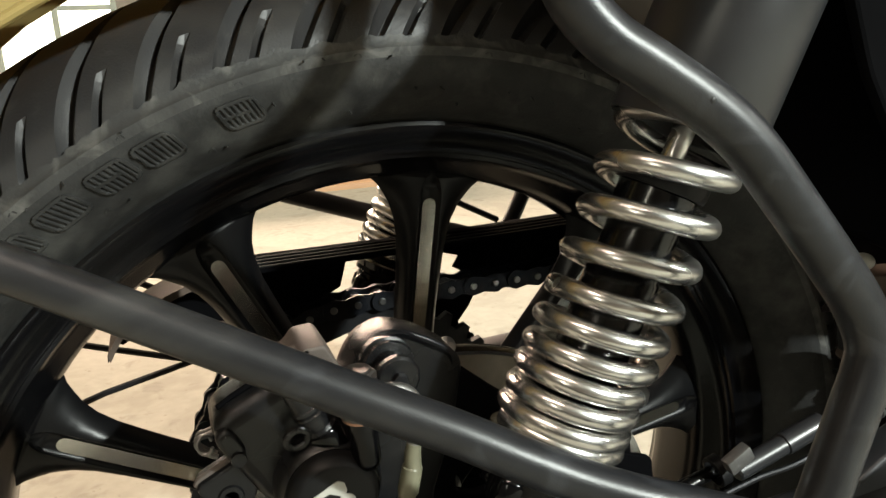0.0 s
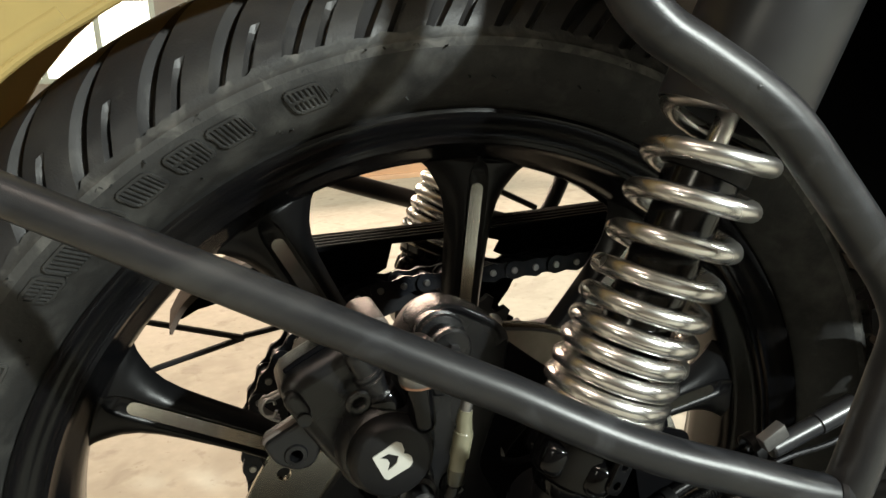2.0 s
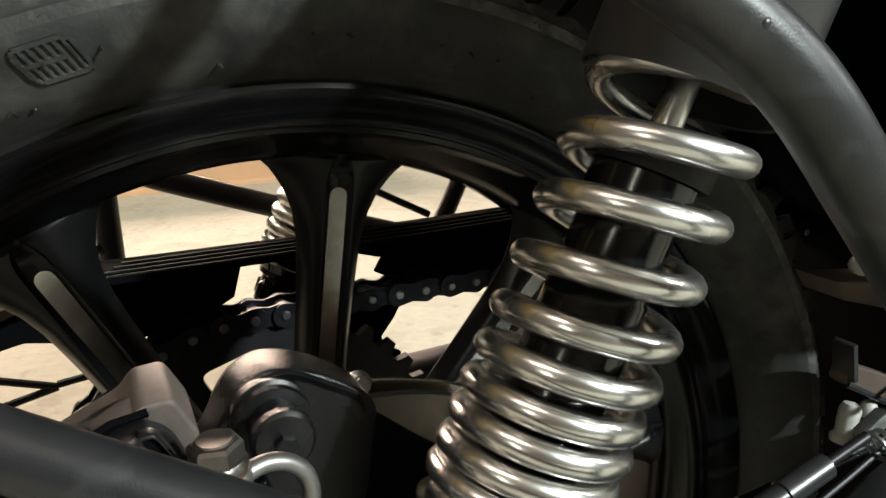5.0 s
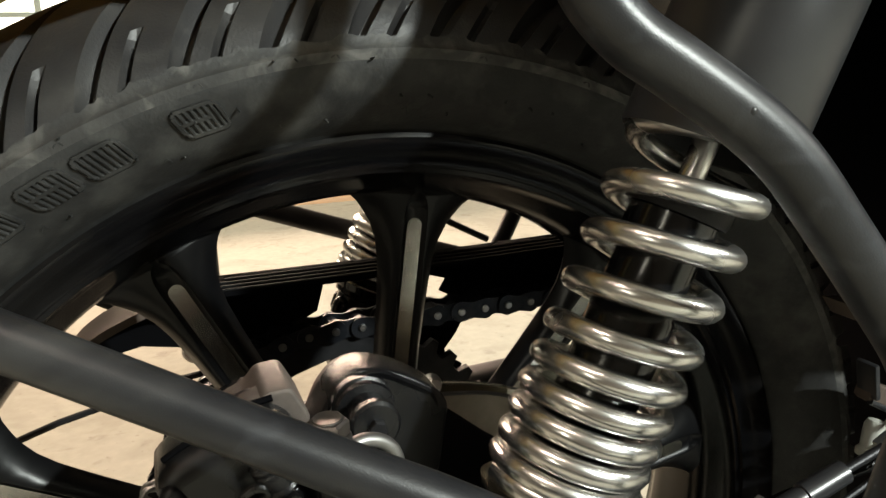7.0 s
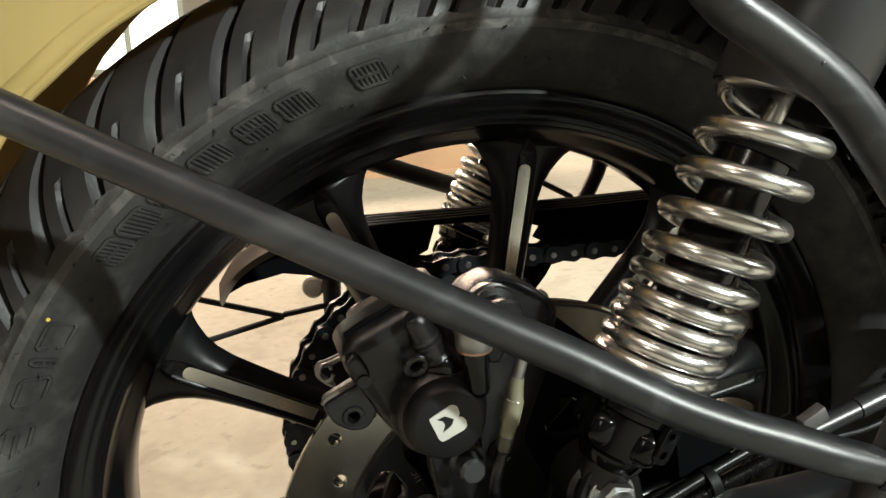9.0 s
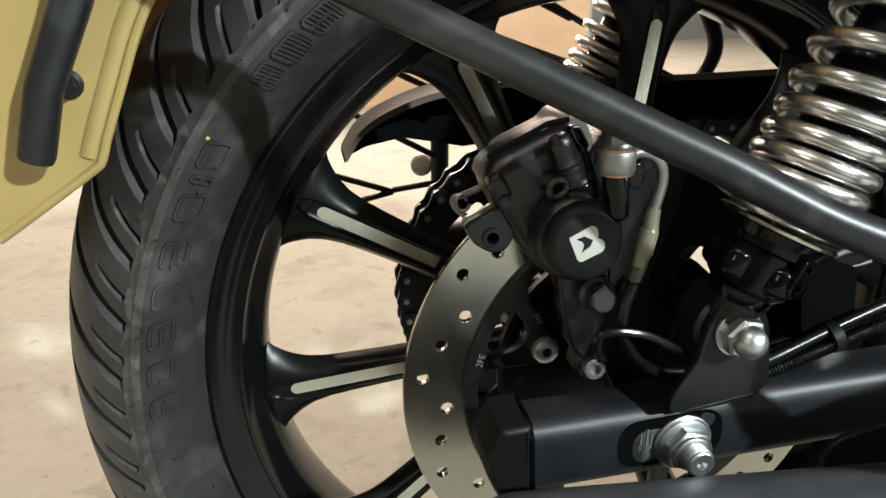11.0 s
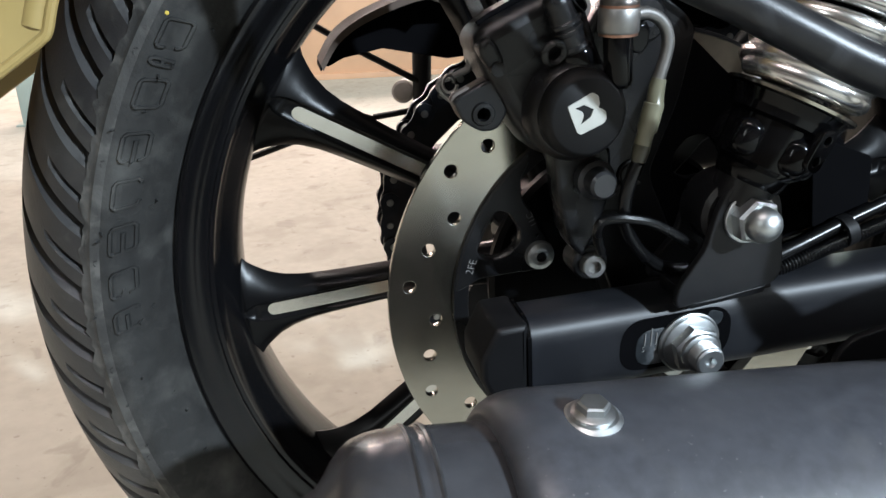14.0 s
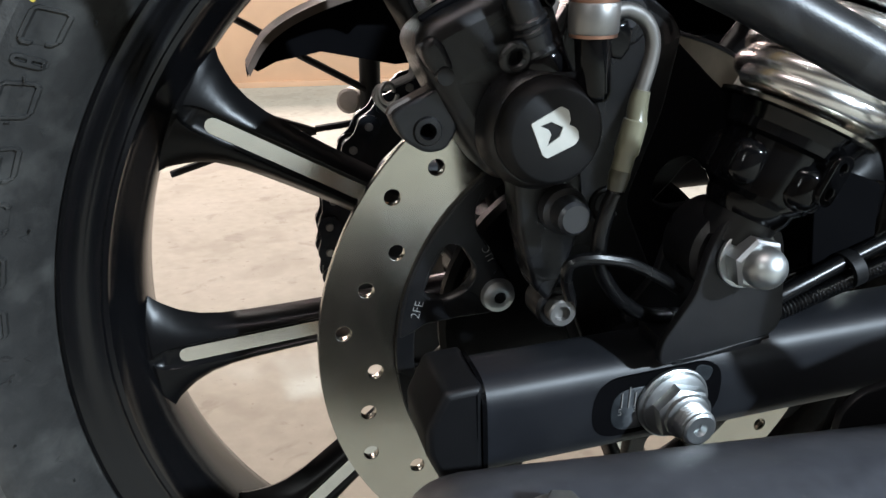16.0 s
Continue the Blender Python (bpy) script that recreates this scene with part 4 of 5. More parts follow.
def build_guard():
    lower = [(x, -0.1983 - 0.3626 * x, 0.4485 - 0.4825 * x) for x in (-0.27, -0.2, -0.1, -0.05)]
    lower += [(-0.0284, -0.1880, 0.4625), (-0.0103, -0.1946, 0.4530), (0.0081, -0.2005, 0.4437), (0.0266, -0.2070, 0.4365), (0.0450, -0.2125, 0.4305), (0.0636, -0.2180, 0.4240), (0.0840, -0.2225, 0.4175)]
    guard = part("side_guard", sweep(smooth_path(lower), 0.0073, 20), TUBE, BIKE, "satin black tubular side guard beside the wheel")
    up = [(0.118, 0.745), (0.092, 0.716), (0.068, 0.684), (0.0495, 0.652), (0.0300, 0.620), (0.0150, 0.6055), (0.0085, 0.5975), (0.0115, 0.5885), (0.0205, 0.5785), (0.0323, 0.5705), (0.049, 0.5585), (0.0620, 0.5465), (0.0764, 0.5275), (0.0906, 0.5080), (0.1010, 0.4925), (0.1052, 0.4800), (0.1040, 0.4710), (0.0992, 0.4580), (0.0918, 0.4385), (0.0857, 0.4225), (0.0800, 0.4060), (0.0800, 0.3900), (0.0900, 0.3760), (0.1080, 0.3660)]
    part("upper_tube", sweep(smooth_path([(x + 0.0008, (guard_y(x) if z < 0.6 else -0.190 - 0.02 * (x - 0.01)) - 0.011 * min(1.0, max(0.0, (0.49 - z) / 0.07)), z) for x, z in up]), 0.0081, 24), TUBE, guard)
    c = Vector((0.0465, guard_y(0.0465) - 0.0066, 0.5605))
    bm = bmesh.new()
    bmesh.ops.create_icosphere(bm, subdivisions=2, radius=0.0018)
    bmesh.ops.translate(bm, vec=c, verts=bm.verts)
    part("weld_spot", bm, TUBE, guard)
    part("weld_collar", sweep([(0.0790, -0.2210, 0.4190), (0.0805, -0.2215, 0.4186), (0.0830, -0.2222, 0.4180)], [0.0082, 0.0088, 0.0080], 18), SATIN, guard)
    # left side: tube frame with slanting thin rods
    Y = 0.176
    far = part("far_guard", sweep(smooth_path([(-0.33, Y, 0.46), (-0.22, Y, 0.470), (-0.1, Y, 0.482), (-0.061, Y, 0.490), (-0.03, Y, 0.4765), (0.039, Y, 0.4515), (0.09, Y, 0.434), (0.17, Y, 0.405), (0.25, Y, 0.36)]), 0.0075, 16), SATIN, BIKE, "black tubular guard with slanting rods on the far side")
    part("upright", sweep([(-0.061, Y, 0.487), (-0.061, Y, 0.30)], 0.0075, 16), SATIN, far)
    part("hoop", sweep(smooth_path([(0.100, Y, 0.56), (0.140, Y, 0.525), (0.165, Y, 0.490), (0.1755, Y, 0.464), (0.168, Y, 0.442), (0.155, Y, 0.42), (0.13, Y, 0.38)]), 0.0065, 16), SATIN, far)
    rods = (((-0.26, 0.412), (-0.165, 0.377), (-0.101, 0.355), (-0.101, 0.3565), (-0.055, 0.362)), ((-0.20, 0.330), (-0.165, 0.341), (-0.101, 0.355)), ((-0.22, 0.470), (-0.142, 0.427), (-0.109, 0.407), (-0.065, 0.383)), ((-0.20, 0.505), (-0.096, 0.451), (-0.061, 0.434)), ((0.02, 0.505), (0.118, 0.450), (0.148, 0.434)), ((-0.05, 0.54), (0.022, 0.500), (0.045, 0.489)))
    for rod in rods:
        part("rod", sweep([(x, Y - 0.004, z) for x, z in rod], 0.0025, 8), SATIN, far)
    part("peg", lathe([(-0.02, 0.0), (-0.02, 0.007), (-0.018, 0.009), (0.016, 0.009), (0.018, 0.007), (0.018, 0.0)], (-0.0702, 0.200, 0.3715), (0.30, 1, -0.1), 24), PALE, far, "pale capped peg")


build_guard()


def build_chain_guard():
    top = [(-0.1465, 0.4140), (-0.1370, 0.4290), (-0.1260, 0.4380), (-0.1120, 0.4450), (-0.0960, 0.4510), (-0.0820, 0.4545), (-0.06, 0.4545), (0.10, 0.4555), (0.40, 0.463)]
    low = [(0.40, 0.420), (0.145, 0.4250), (0.090, 0.4330), (0.060, 0.4420), (0.022, 0.4440), (-0.001, 0.4440), (-0.006, 0.4270), (-0.030, 0.4150), (-0.063, 0.4120), (-0.105, 0.4200), (-0.130, 0.4150), (-0.1400, 0.4100)]
    guard = part("chain_guard", plate([top + low], 0.0780, 0.0800, 0.0004), DARK, BIKE, "black plastic chain guard")
    bm = bmesh.new()
    ring_a, ring_b = [], []
    for x, z in ((q.x, q.y) for q in smooth_path([(x, z, 0) for x, z in top], 3)):
        ring_a.append((bm.verts.new((x, 0.0480, z)), bm.verts.new((x, 0.0480, z - 0.0025))))
        ring_b.append((bm.verts.new((x, 0.0825, z)), bm.verts.new((x, 0.0825, z - 0.0025))))
    for i in range(len(ring_a) - 1):
        (a, a2), (b, b2), (c, c2), (d, d2) = ring_a[i], ring_a[i + 1], ring_b[i], ring_b[i + 1]
        for f in ((a, b, d, c), (a2, c2, d2, b2), (a, a2, b2, b), (c, d, d2, c2)):
            bm.faces.new(f)
    part("top_shell", bm, DARK, guard)
    tail = smooth_path([(x, z, 0) for x, z in [(-0.1464, 0.4158), (-0.1375, 0.4298), (-0.1265, 0.4388), (-0.1122, 0.4459), (-0.0960, 0.4519), (-0.0840, 0.4547), (-0.0780, 0.4540), (-0.0720, 0.4515)]], 4)
    bm = bmesh.new()
    rows = [[bm.verts.new((q.x + dx, y, q.y + dz)) for dx, y, dz in ((0, 0.0470, 0), (0.0012, 0.0470, -0.0040), (0.0012, 0.0830, -0.0040), (0, 0.0830, 0))] for q in tail]
    for r, q in zip(rows, rows[1:]):
        for k in range(4):
            bm.faces.new((r[k], r[(k + 1) % 4], q[(k + 1) % 4], q[k]))
    bm.faces.new(rows[0][::-1])
    bm.faces.new(rows[-1])
    part("lower_skirt", plate([[(0.0720, 0.4295), (0.0810, 0.4445), (0.1500, 0.4500), (0.1500, 0.4215), (0.1180, 0.4195), (0.0875, 0.4205)]], 0.0781, 0.0797, 0.0003), DARK, guard)
    part("inner_skirt", plate([rounded([(0.0420, 0.4090), (0.0870, 0.4110), (0.0815, 0.4010), (0.0730, 0.3905), (0.0790, 0.3830), (0.0860, 0.3790), (0.0770, 0.3680), (0.0850, 0.3580), (0.0420, 0.3600)], 0.002)], 0.0740, 0.0765, 0.0003), DARK, guard)
    # black guard's tail edge, with the pink light it reflects painted on
    part("tail_flange", bm, DUSTY_LIT, guard, "tail edge of the chain guard, coloured as lit by pink light")
    for k, y in enumerate((0.0500, 0.0570, 0.0640, 0.0710)):
        part("rib", sweep([(-0.070 + 0.004 * k, y, 0.4548), (0.10, y, 0.4557), (0.40, y, 0.4632)], 0.0011, 8), GLOSS, guard)


build_chain_guard()


def build_fender():
    """The sand yellow rear mudguard: a hood over the tyre with side skirts and a rolled lip."""
    inner = [(-0.2572, 0.4515), (-0.2533, 0.4623), (-0.2447, 0.4832), (-0.2363, 0.5033), (-0.2285, 0.5175), (-0.2110, 0.5440), (-0.1962, 0.5580), (-0.1762, 0.5743), (-0.1536, 0.5878), (-0.1180, 0.6060), (-0.06, 0.626), (0.0, 0.634), (0.08, 0.628), (0.16, 0.60)]
    side = inner[::-1] + [(-0.2605, 0.4482), (-0.2689, 0.4423), (-0.3034, 0.4191), (-0.385, 0.365), (-0.37, 0.45), (-0.325, 0.53), (-0.26, 0.600), (-0.19, 0.652), (-0.10, 0.688), (0.0, 0.698), (0.09, 0.690), (0.18, 0.66)]
    fender = part("rear_mudguard", plate([side], -0.0870, -0.0845, 0.0008), SAND, BIKE, "sand yellow painted rear mudguard with a rolled lip")
    far_side = [(0.16, 0.60), (0.08, 0.628), (0.0, 0.634), (-0.06, 0.632), (-0.1180, 0.6200), (-0.1628, 0.5942), (-0.1776, 0.5824), (-0.1981, 0.5605), (-0.2120, 0.5400), (-0.2250, 0.5150), (-0.2363, 0.4900), (-0.2480, 0.4620), (-0.2560, 0.4480)] + side[side.index((-0.2605, 0.4482)):]
    part("far_skirt", plate([far_side], 0.0845, 0.0870, 0.0008), SAND, fender)
    bm = bmesh.new()
    crown = smooth_path([(x, z, 0) for x, z in [(-0.385, 0.365), (-0.37, 0.45), (-0.325, 0.53), (-0.26, 0.600), (-0.19, 0.652), (-0.10, 0.688), (0.0, 0.698), (0.09, 0.690), (0.18, 0.66)]], 4)
    rows = []
    for q in crown:
        rows.append([bm.verts.new((q.x, y, q.y + dz)) for y, dz in ((-0.0865, 0), (-0.06, 0.008), (0, 0.011), (0.06, 0.008), (0.0865, 0))])
    for r, s in zip(rows, rows[1:]):
        for k in range(4):
            bm.faces.new((r[k], r[k + 1], s[k + 1], s[k]))
    bmesh.ops.solidify(bm, geom=bm.faces[:], thickness=0.0025)
    part("crown", bm, SAND, fender)
    part("lip", sweep(smooth_path([(x, -0.0868, z) for x, z in [(-0.3034, 0.4191), (-0.2689, 0.4423), (-0.2605, 0.4482)] + inner], 4), 0.0022, 10), SAND, fender)
    part("rolled_edge", sweep(smooth_path([(x - 0.0050, -0.0832, z + 0.0018) for x, z in inner[:9]], 4), 0.0054, 20), SAND, fender)
    # black stay on the skirt
    stay = part("stay", sweep([(-0.2785, -0.1010, 0.4560), (-0.2778, -0.1010, 0.4580), (-0.2705, -0.1010, 0.4843), (-0.2550, -0.1010, 0.5172), (-0.225, -0.1010, 0.590), (-0.20, -0.1010, 0.66)], [0.0066, 0.0073, 0.0073, 0.0076, 0.0076, 0.0076], 20), TUBE, fender, "black tubular stay with a capped lower end")
    part("stay_bolt", hexagon_bolt((-0.2650, -0.0870, 0.4840), (0, -1, 0), 0.008, 0.004, flange=0.006), SATIN, stay)


build_fender()


def build_caliper():
    """Brake caliper over the disc's upper rear, with its bracket, cap, bleed nipple and hose."""
    out = rounded([(-0.0980, 0.4480), (-0.0940, 0.4522), (-0.0690, 0.4640), (-0.0615, 0.4655), (-0.0550, 0.4610), (-0.0465, 0.4400), (-0.0360, 0.4230), (-0.0365, 0.4030), (-0.0553, 0.3952), (-0.0735, 0.4010), (-0.0830, 0.4140), (-0.0915, 0.4280), (-0.0975, 0.4395)], 0.004)
    body = part("brake_caliper", plate([out], -0.1270, -0.0960, 0.0068, res=3), CAST, BIKE, "black cast brake caliper gripping the disc", angle=25)
    part("inner_half", plate([rounded([(-0.0850, 0.4380), (-0.0640, 0.4480), (-0.0540, 0.4450), (-0.0420, 0.4250), (-0.0700, 0.4150), (-0.0840, 0.4260)], 0.006)], -0.0680, -0.0480, 0.003, res=3), CAST, body)
    # bridge, its end and its ridge carry the pink top light in their colour
    part("bridge", plate([rounded([(-0.0890, 0.4365), (-0.0898, 0.4450), (-0.0885, 0.4520), (-0.0838, 0.4553), (-0.0665, 0.4630), (-0.0622, 0.4682), (-0.0535, 0.4688), (-0.0474, 0.4570), (-0.0500, 0.4500), (-0.0620, 0.4500), (-0.0880, 0.4380)], 0.0022)], -0.1165, -0.0885, 0.0012, res=2), WORN_LIT, body, "worn caliper bridge, coloured as lit by pink light", angle=25)
    slot = [(-0.0640, 0.4662), (-0.0592, 0.4664), (-0.0545, 0.4575), (-0.0562, 0.4552), (-0.0605, 0.4590)]
    part("bridge_end", plate([rounded([(-0.0900, 0.4365), (-0.0970, 0.4395), (-0.0990, 0.4450), (-0.0965, 0.4498), (-0.0900, 0.4532)], 0.0025)], -0.1205, -0.0990, 0.0018, res=2), WORN_LIT, body, "worn edge of the caliper bridge, coloured as lit", angle=40)
    part("bridge_ridge", plate([rounded([(-0.0888, 0.4532), (-0.0838, 0.4562), (-0.0680, 0.4650), (-0.0615, 0.4672), (-0.0580, 0.4672), (-0.0600, 0.4620), (-0.0680, 0.4590)], 0.0015)], -0.1165, -0.1040, 0.0010), WORN_LIT, body, "worn ridge along the caliper bridge, coloured as lit")
    part("slot_rim", plate([rounded(slot, 0.0018), rounded([(-0.0630, 0.4648), (-0.0596, 0.4650), (-0.0555, 0.4575), (-0.0564, 0.4566), (-0.0600, 0.4598)], 0.0012)], -0.1290, -0.1240, 0.0006), CAST, body)
    part("slot_floor", plate([[(-0.0636, 0.4655), (-0.0592, 0.4658), (-0.0550, 0.4575), (-0.0563, 0.4558), (-0.0602, 0.4594)]], -0.1274, -0.1240, 0.0), DARK, body)
    part("seam_line", sweep([(-0.0955, -0.1170, 0.4515), (-0.0900, -0.1172, 0.4550), (-0.0690, -0.1172, 0.4655), (-0.0600, -0.1172, 0.4668)], 0.0012, 8), DARK, body)
    part("rear_lug", plate([rounded([(-0.1064, 0.4225), (-0.1050, 0.4246), (-0.0945, 0.4298), (-0.0880, 0.4330), (-0.0840, 0.4180), (-0.0880, 0.4108), (-0.0950, 0.4100), (-0.1030, 0.4150)], 0.003), ring(-0.0945, 0.4176, 0.0026, 16)], -0.1235, -0.1120, 0.0012, res=2), CAST, body, angle=25)
    # lip in the lit casting colour, for the light along the lug's top
    part("lug_lip", sweep(smooth_path([(-0.1058, -0.1190, 0.4224), (-0.1048, -0.1190, 0.4244), (-0.1010, -0.1190, 0.4264), (-0.0945, -0.1190, 0.4296), (-0.0890, -0.1190, 0.4326)], 4), 0.0017, 8), WORN_LIT, body)
    part("lug_bore", lathe([(0.0, 0.0026), (0.0, 0.0046), (0.0010, 0.0049), (0.0020, 0.0044), (0.0022, 0.0028), (-0.004, 0.0026)], (-0.0945, -0.1225, 0.4176), (0, -1, 0), 24), CAST, body)
    # near-black disc added inside the hole to give it a shaded depth
    part("bore_shade", lathe([(0, 0.0), (0, 0.0034), (0.0005, 0.0034), (0.0005, 0.0)], (-0.0945, -0.1165, 0.4176), (0, -1, 0), 16), DARK, body)
    part("shoulder", plate([rounded([(-0.0982, 0.4448), (-0.0940, 0.4482), (-0.0908, 0.4455), (-0.0874, 0.4386), (-0.0882, 0.4345), (-0.0911, 0.4328), (-0.0966, 0.4398)], 0.004)], -0.1295, -0.1180, 0.0022, res=3), CAST, body, angle=50)
    part("side_boss", lathe([(0, 0.0), (0, 0.0030), (0.0020, 0.0028), (0.0026, 0.0)], (-0.0905, -0.1288, 0.4358), (0, -1, 0), 14), CAST, body)
    # round piston cap
    c = Vector((-0.0592, -0.1325, 0.4190))
    part("piston_housing", lathe([(-0.012, 0.0), (-0.012, 0.0206), (0.0008, 0.0204), (0.0048, 0.0184), (0.0055, 0.0178), (0.0055, 0)], c, (0, -1, 0), 56), CAST, body)
    cap = part("piston_cap", lathe([(0.0, 0.0), (0.0, 0.0176), (0.0075, 0.0174), (0.0098, 0.0168), (0.0116, 0.0157), (0.0127, 0.0148), (0.0131, 0.0142), (0.0131, 0.0)], c, (0, -1, 0), 64), PLASTIC, body, "smooth matt black round cap")
    yl = c.y - 0.0131
    logo = [(-0.0680, 0.4232), (-0.0583, 0.4282), (-0.0559, 0.4270), (-0.0550, 0.4238), (-0.0556, 0.4224), (-0.0536, 0.4218), (-0.0522, 0.4204), (-0.0519, 0.4178), (-0.0531, 0.4161), (-0.0621, 0.4122), (-0.0637, 0.4132)]
    arrow = [(-0.0650, 0.4224), (-0.0614, 0.4236), (-0.0575, 0.4218), (-0.0584, 0.4190), (-0.0622, 0.4163), (-0.0612, 0.4197), (-0.0621, 0.4212)]
    part("emblem", plate([rounded(logo, 0.0006, 3), arrow], yl - 0.0005, yl + 0.0005, 0.0001), LOGO, cap, "ivory printed emblem")
    # bleed nipple with rubber cover
    b0, b1 = Vector((-0.0552, -0.1290, 0.4325)), Vector((-0.0682, -0.1315, 0.4590))
    dd = (b1 - b0).normalized()
    bl = part("bleed_boss", lathe([(0, 0.0), (0, 0.0070), (0.0008, 0.0078), (0.0022, 0.0080), (0.0100, 0.0078), (0.0112, 0.0072), (0.0116, 0.0062), (0.0116, 0.0)], b0, dd, 32), LACQUER, body)
    cover = part("bleed_cover", lathe([(0.0105, 0.0056), (0.0110, 0.0068), (0.0122, 0.0070), (0.0132, 0.0064), (0.0136, 0.0061), (0.0150, 0.0062), (0.0180, 0.0060), (0.0184, 0.0064), (0.0196, 0.0065), (0.0202, 0.0058), (0.0212, 0.0059), (0.0217, 0.0063), (0.0228, 0.0062), (0.0234, 0.0055), (0.0300, 0.0053), (0.0325, 0.0049), (0.0338, 0.0038), (0.0342, 0.0)], b0, dd, 24), CAST, bl, "black ribbed rubber bleed nipple cover")
    side_way = dd.cross(Vector((0, -1, 0))).normalized()
    k = b0 + dd * 0.0142 - side_way * 0.0088 + Vector((0, -0.0035, 0))
    part("cover_loop", sweep([k + dd * (0.0036 * math.sin(a)) + side_way * (0.0040 * math.cos(a)) for a in (2 * math.pi * j / 20 for j in range(21))], 0.0017, 10), CAST, bl)
    # slide pin boss and fluid port on the front side
    part("fluid_port", lathe([(0, 0.0), (0, 0.0036), (0.0012, 0.0048), (0.0030, 0.0054), (0.0200, 0.0056), (0.0200, 0)], (-0.0456, -0.1412, 0.4282), (-0.05, 0.10, 1), 28), LACQUER, body)
    # banjo fitting
    up = (-0.03, -0.03, 1)
    ban = part("banjo_fitting", lathe([(0, 0.0), (0, 0.0074), (0.0006, 0.0078), (0.0086, 0.0078), (0.0092, 0.0074), (0.0092, 0.0)], (-0.0462, -0.1385, 0.4488), up, 32), BANJO, body, "dull silver banjo fitting")
    for z in (0.4478, 0.4581):
        part("copper_washer", lathe([(0, 0.0), (0, 0.0074), (0.0010, 0.0074), (0.0010, 0.0)], (-0.0462 - 0.03 * (z - 0.4488), -0.1385 - 0.03 * (z - 0.4488), z), up, 28), COPPER, ban, "dull copper washer")
    part("banjo_bolt", hexagon_bolt((-0.0465, -0.1388, 0.4591), up, 0.0118, 0.0056, flange=0.0074), FASTENER, ban, "dull grey hexagon bolt")
    part("bolt_dish", lathe([(0.0, 0.0), (0.0, 0.0046), (0.0006, 0.0048), (0.0010, 0.0044), (0.0006, 0.0034), (0.0006, 0.0)], (-0.0467, -0.1390, 0.4662), up, 24), FASTENER, ban)
    pipe = smooth_path([(-0.0400, -0.1375, 0.4548), (-0.0345, -0.1360, 0.4553), (-0.0290, -0.1352, 0.4536), (-0.0250, -0.1350, 0.4498), (-0.0233, -0.1350, 0.4445), (-0.0237, -0.1350, 0.4388), (-0.0258, -0.1350, 0.4300), (-0.0262, -0.1350, 0.4270)], 6)
    part("hose_pipe", sweep(pipe, 0.0025, 16), BANJO, ban, "bent silver pipe")
    hose = part("hose_sleeve", sweep([(-0.0256, -0.1350, 0.4302), (-0.0264, -0.1350, 0.4262), (-0.0266, -0.1350, 0.4210), (-0.0268, -0.1350, 0.4202), (-0.0291, -0.1350, 0.4098), (-0.0294, -0.1350, 0.4088), (-0.0305, -0.1350, 0.4036)], [0.0029, 0.0033, 0.0035, 0.0041, 0.0042, 0.0035, 0.0035], 20), SLEEVE, body, "yellowed clear plastic hose sleeve")
    part("sleeve_end", sweep([(-0.0305, -0.1350, 0.4038), (-0.0308, -0.1350, 0.4023), (-0.0316, -0.1350, 0.3968)], [0.0035, 0.0037, 0.0030], 20), OLIVE, hose, "darkened greenish sleeve end")
    hose_line = smooth_path([(-0.0313, -0.1350, 0.3978), (-0.0344, -0.1350, 0.3885), (-0.0356, -0.1342, 0.3787), (-0.0342, -0.1332, 0.3688), (-0.0287, -0.1322, 0.3590), (-0.0215, -0.1312, 0.3514), (-0.0112, -0.1295, 0.3450), (0.008, -0.1240, 0.3410), (0.03, -0.1150, 0.3430), (0.057, -0.1130, 0.3440), (0.10, -0.1100, 0.3540), (0.15, -0.1080, 0.3620), (0.21, -0.11, 0.370), (0.30, -0.11, 0.385)], 22)
    part("brake_hose", sweep(hose_line, [0.0028 + 0.00014 * (k % 2) for k in range(len(hose_line))], 12), HOSE, body, "black spiral-ribbed brake hose")
    part("port_clip", plate([[(-0.0422, 0.4464), (-0.0402, 0.4512), (-0.0356, 0.4528), (-0.0338, 0.4496), (-0.0340, 0.4438), (-0.0365, 0.4406), (-0.0404, 0.4413)]], -0.1405, -0.1340, 0.0012, res=2), LACQUER, body)
    # bracket plate between caliper and axle
    br = rounded([(-0.0620, 0.4300), (-0.0470, 0.4400), (-0.0400, 0.4520), (-0.0345, 0.4600), (-0.0265, 0.4645), (-0.0170, 0.4630), (-0.0060, 0.4580), (0.0050, 0.4500), (0.0085, 0.4440), (0.0040, 0.4150), (-0.0080, 0.3800), (0.0120, 0.3400), (0.0140, 0.3100), (-0.0140, 0.3000), (-0.0300, 0.3400), (-0.0400, 0.3450), (-0.0470, 0.3520), (-0.0500, 0.3800), (-0.0650, 0.4100)], 0.006)
    bracket = part("caliper_bracket", plate([br], -0.1010, -0.0820, 0.0015, res=2), CAST, BIKE, "black cast caliper mounting bracket")
    # slide pin boot on the bracket's top lobe
    part("pin_boss", lathe([(0, 0.0), (0, 0.0118), (0.004, 0.0118), (0.0048, 0.0104), (0.0055, 0.0104), (0.0062, 0.0112), (0.0085, 0.0108), (0.0092, 0.0080), (0.0170, 0.0078), (0.0176, 0.0092), (0.0205, 0.0092), (0.0215, 0.0080), (0.022, 0.0)], (-0.0265, -0.1005, 0.4510), (0, -1, 0.02), 32), CAST, bracket)
    part("pin_bolt", hexagon_bolt((-0.0265, -0.1225, 0.4515), (0, -1, 0.02), 0.0058, 0.003), SPROCKET, bracket)
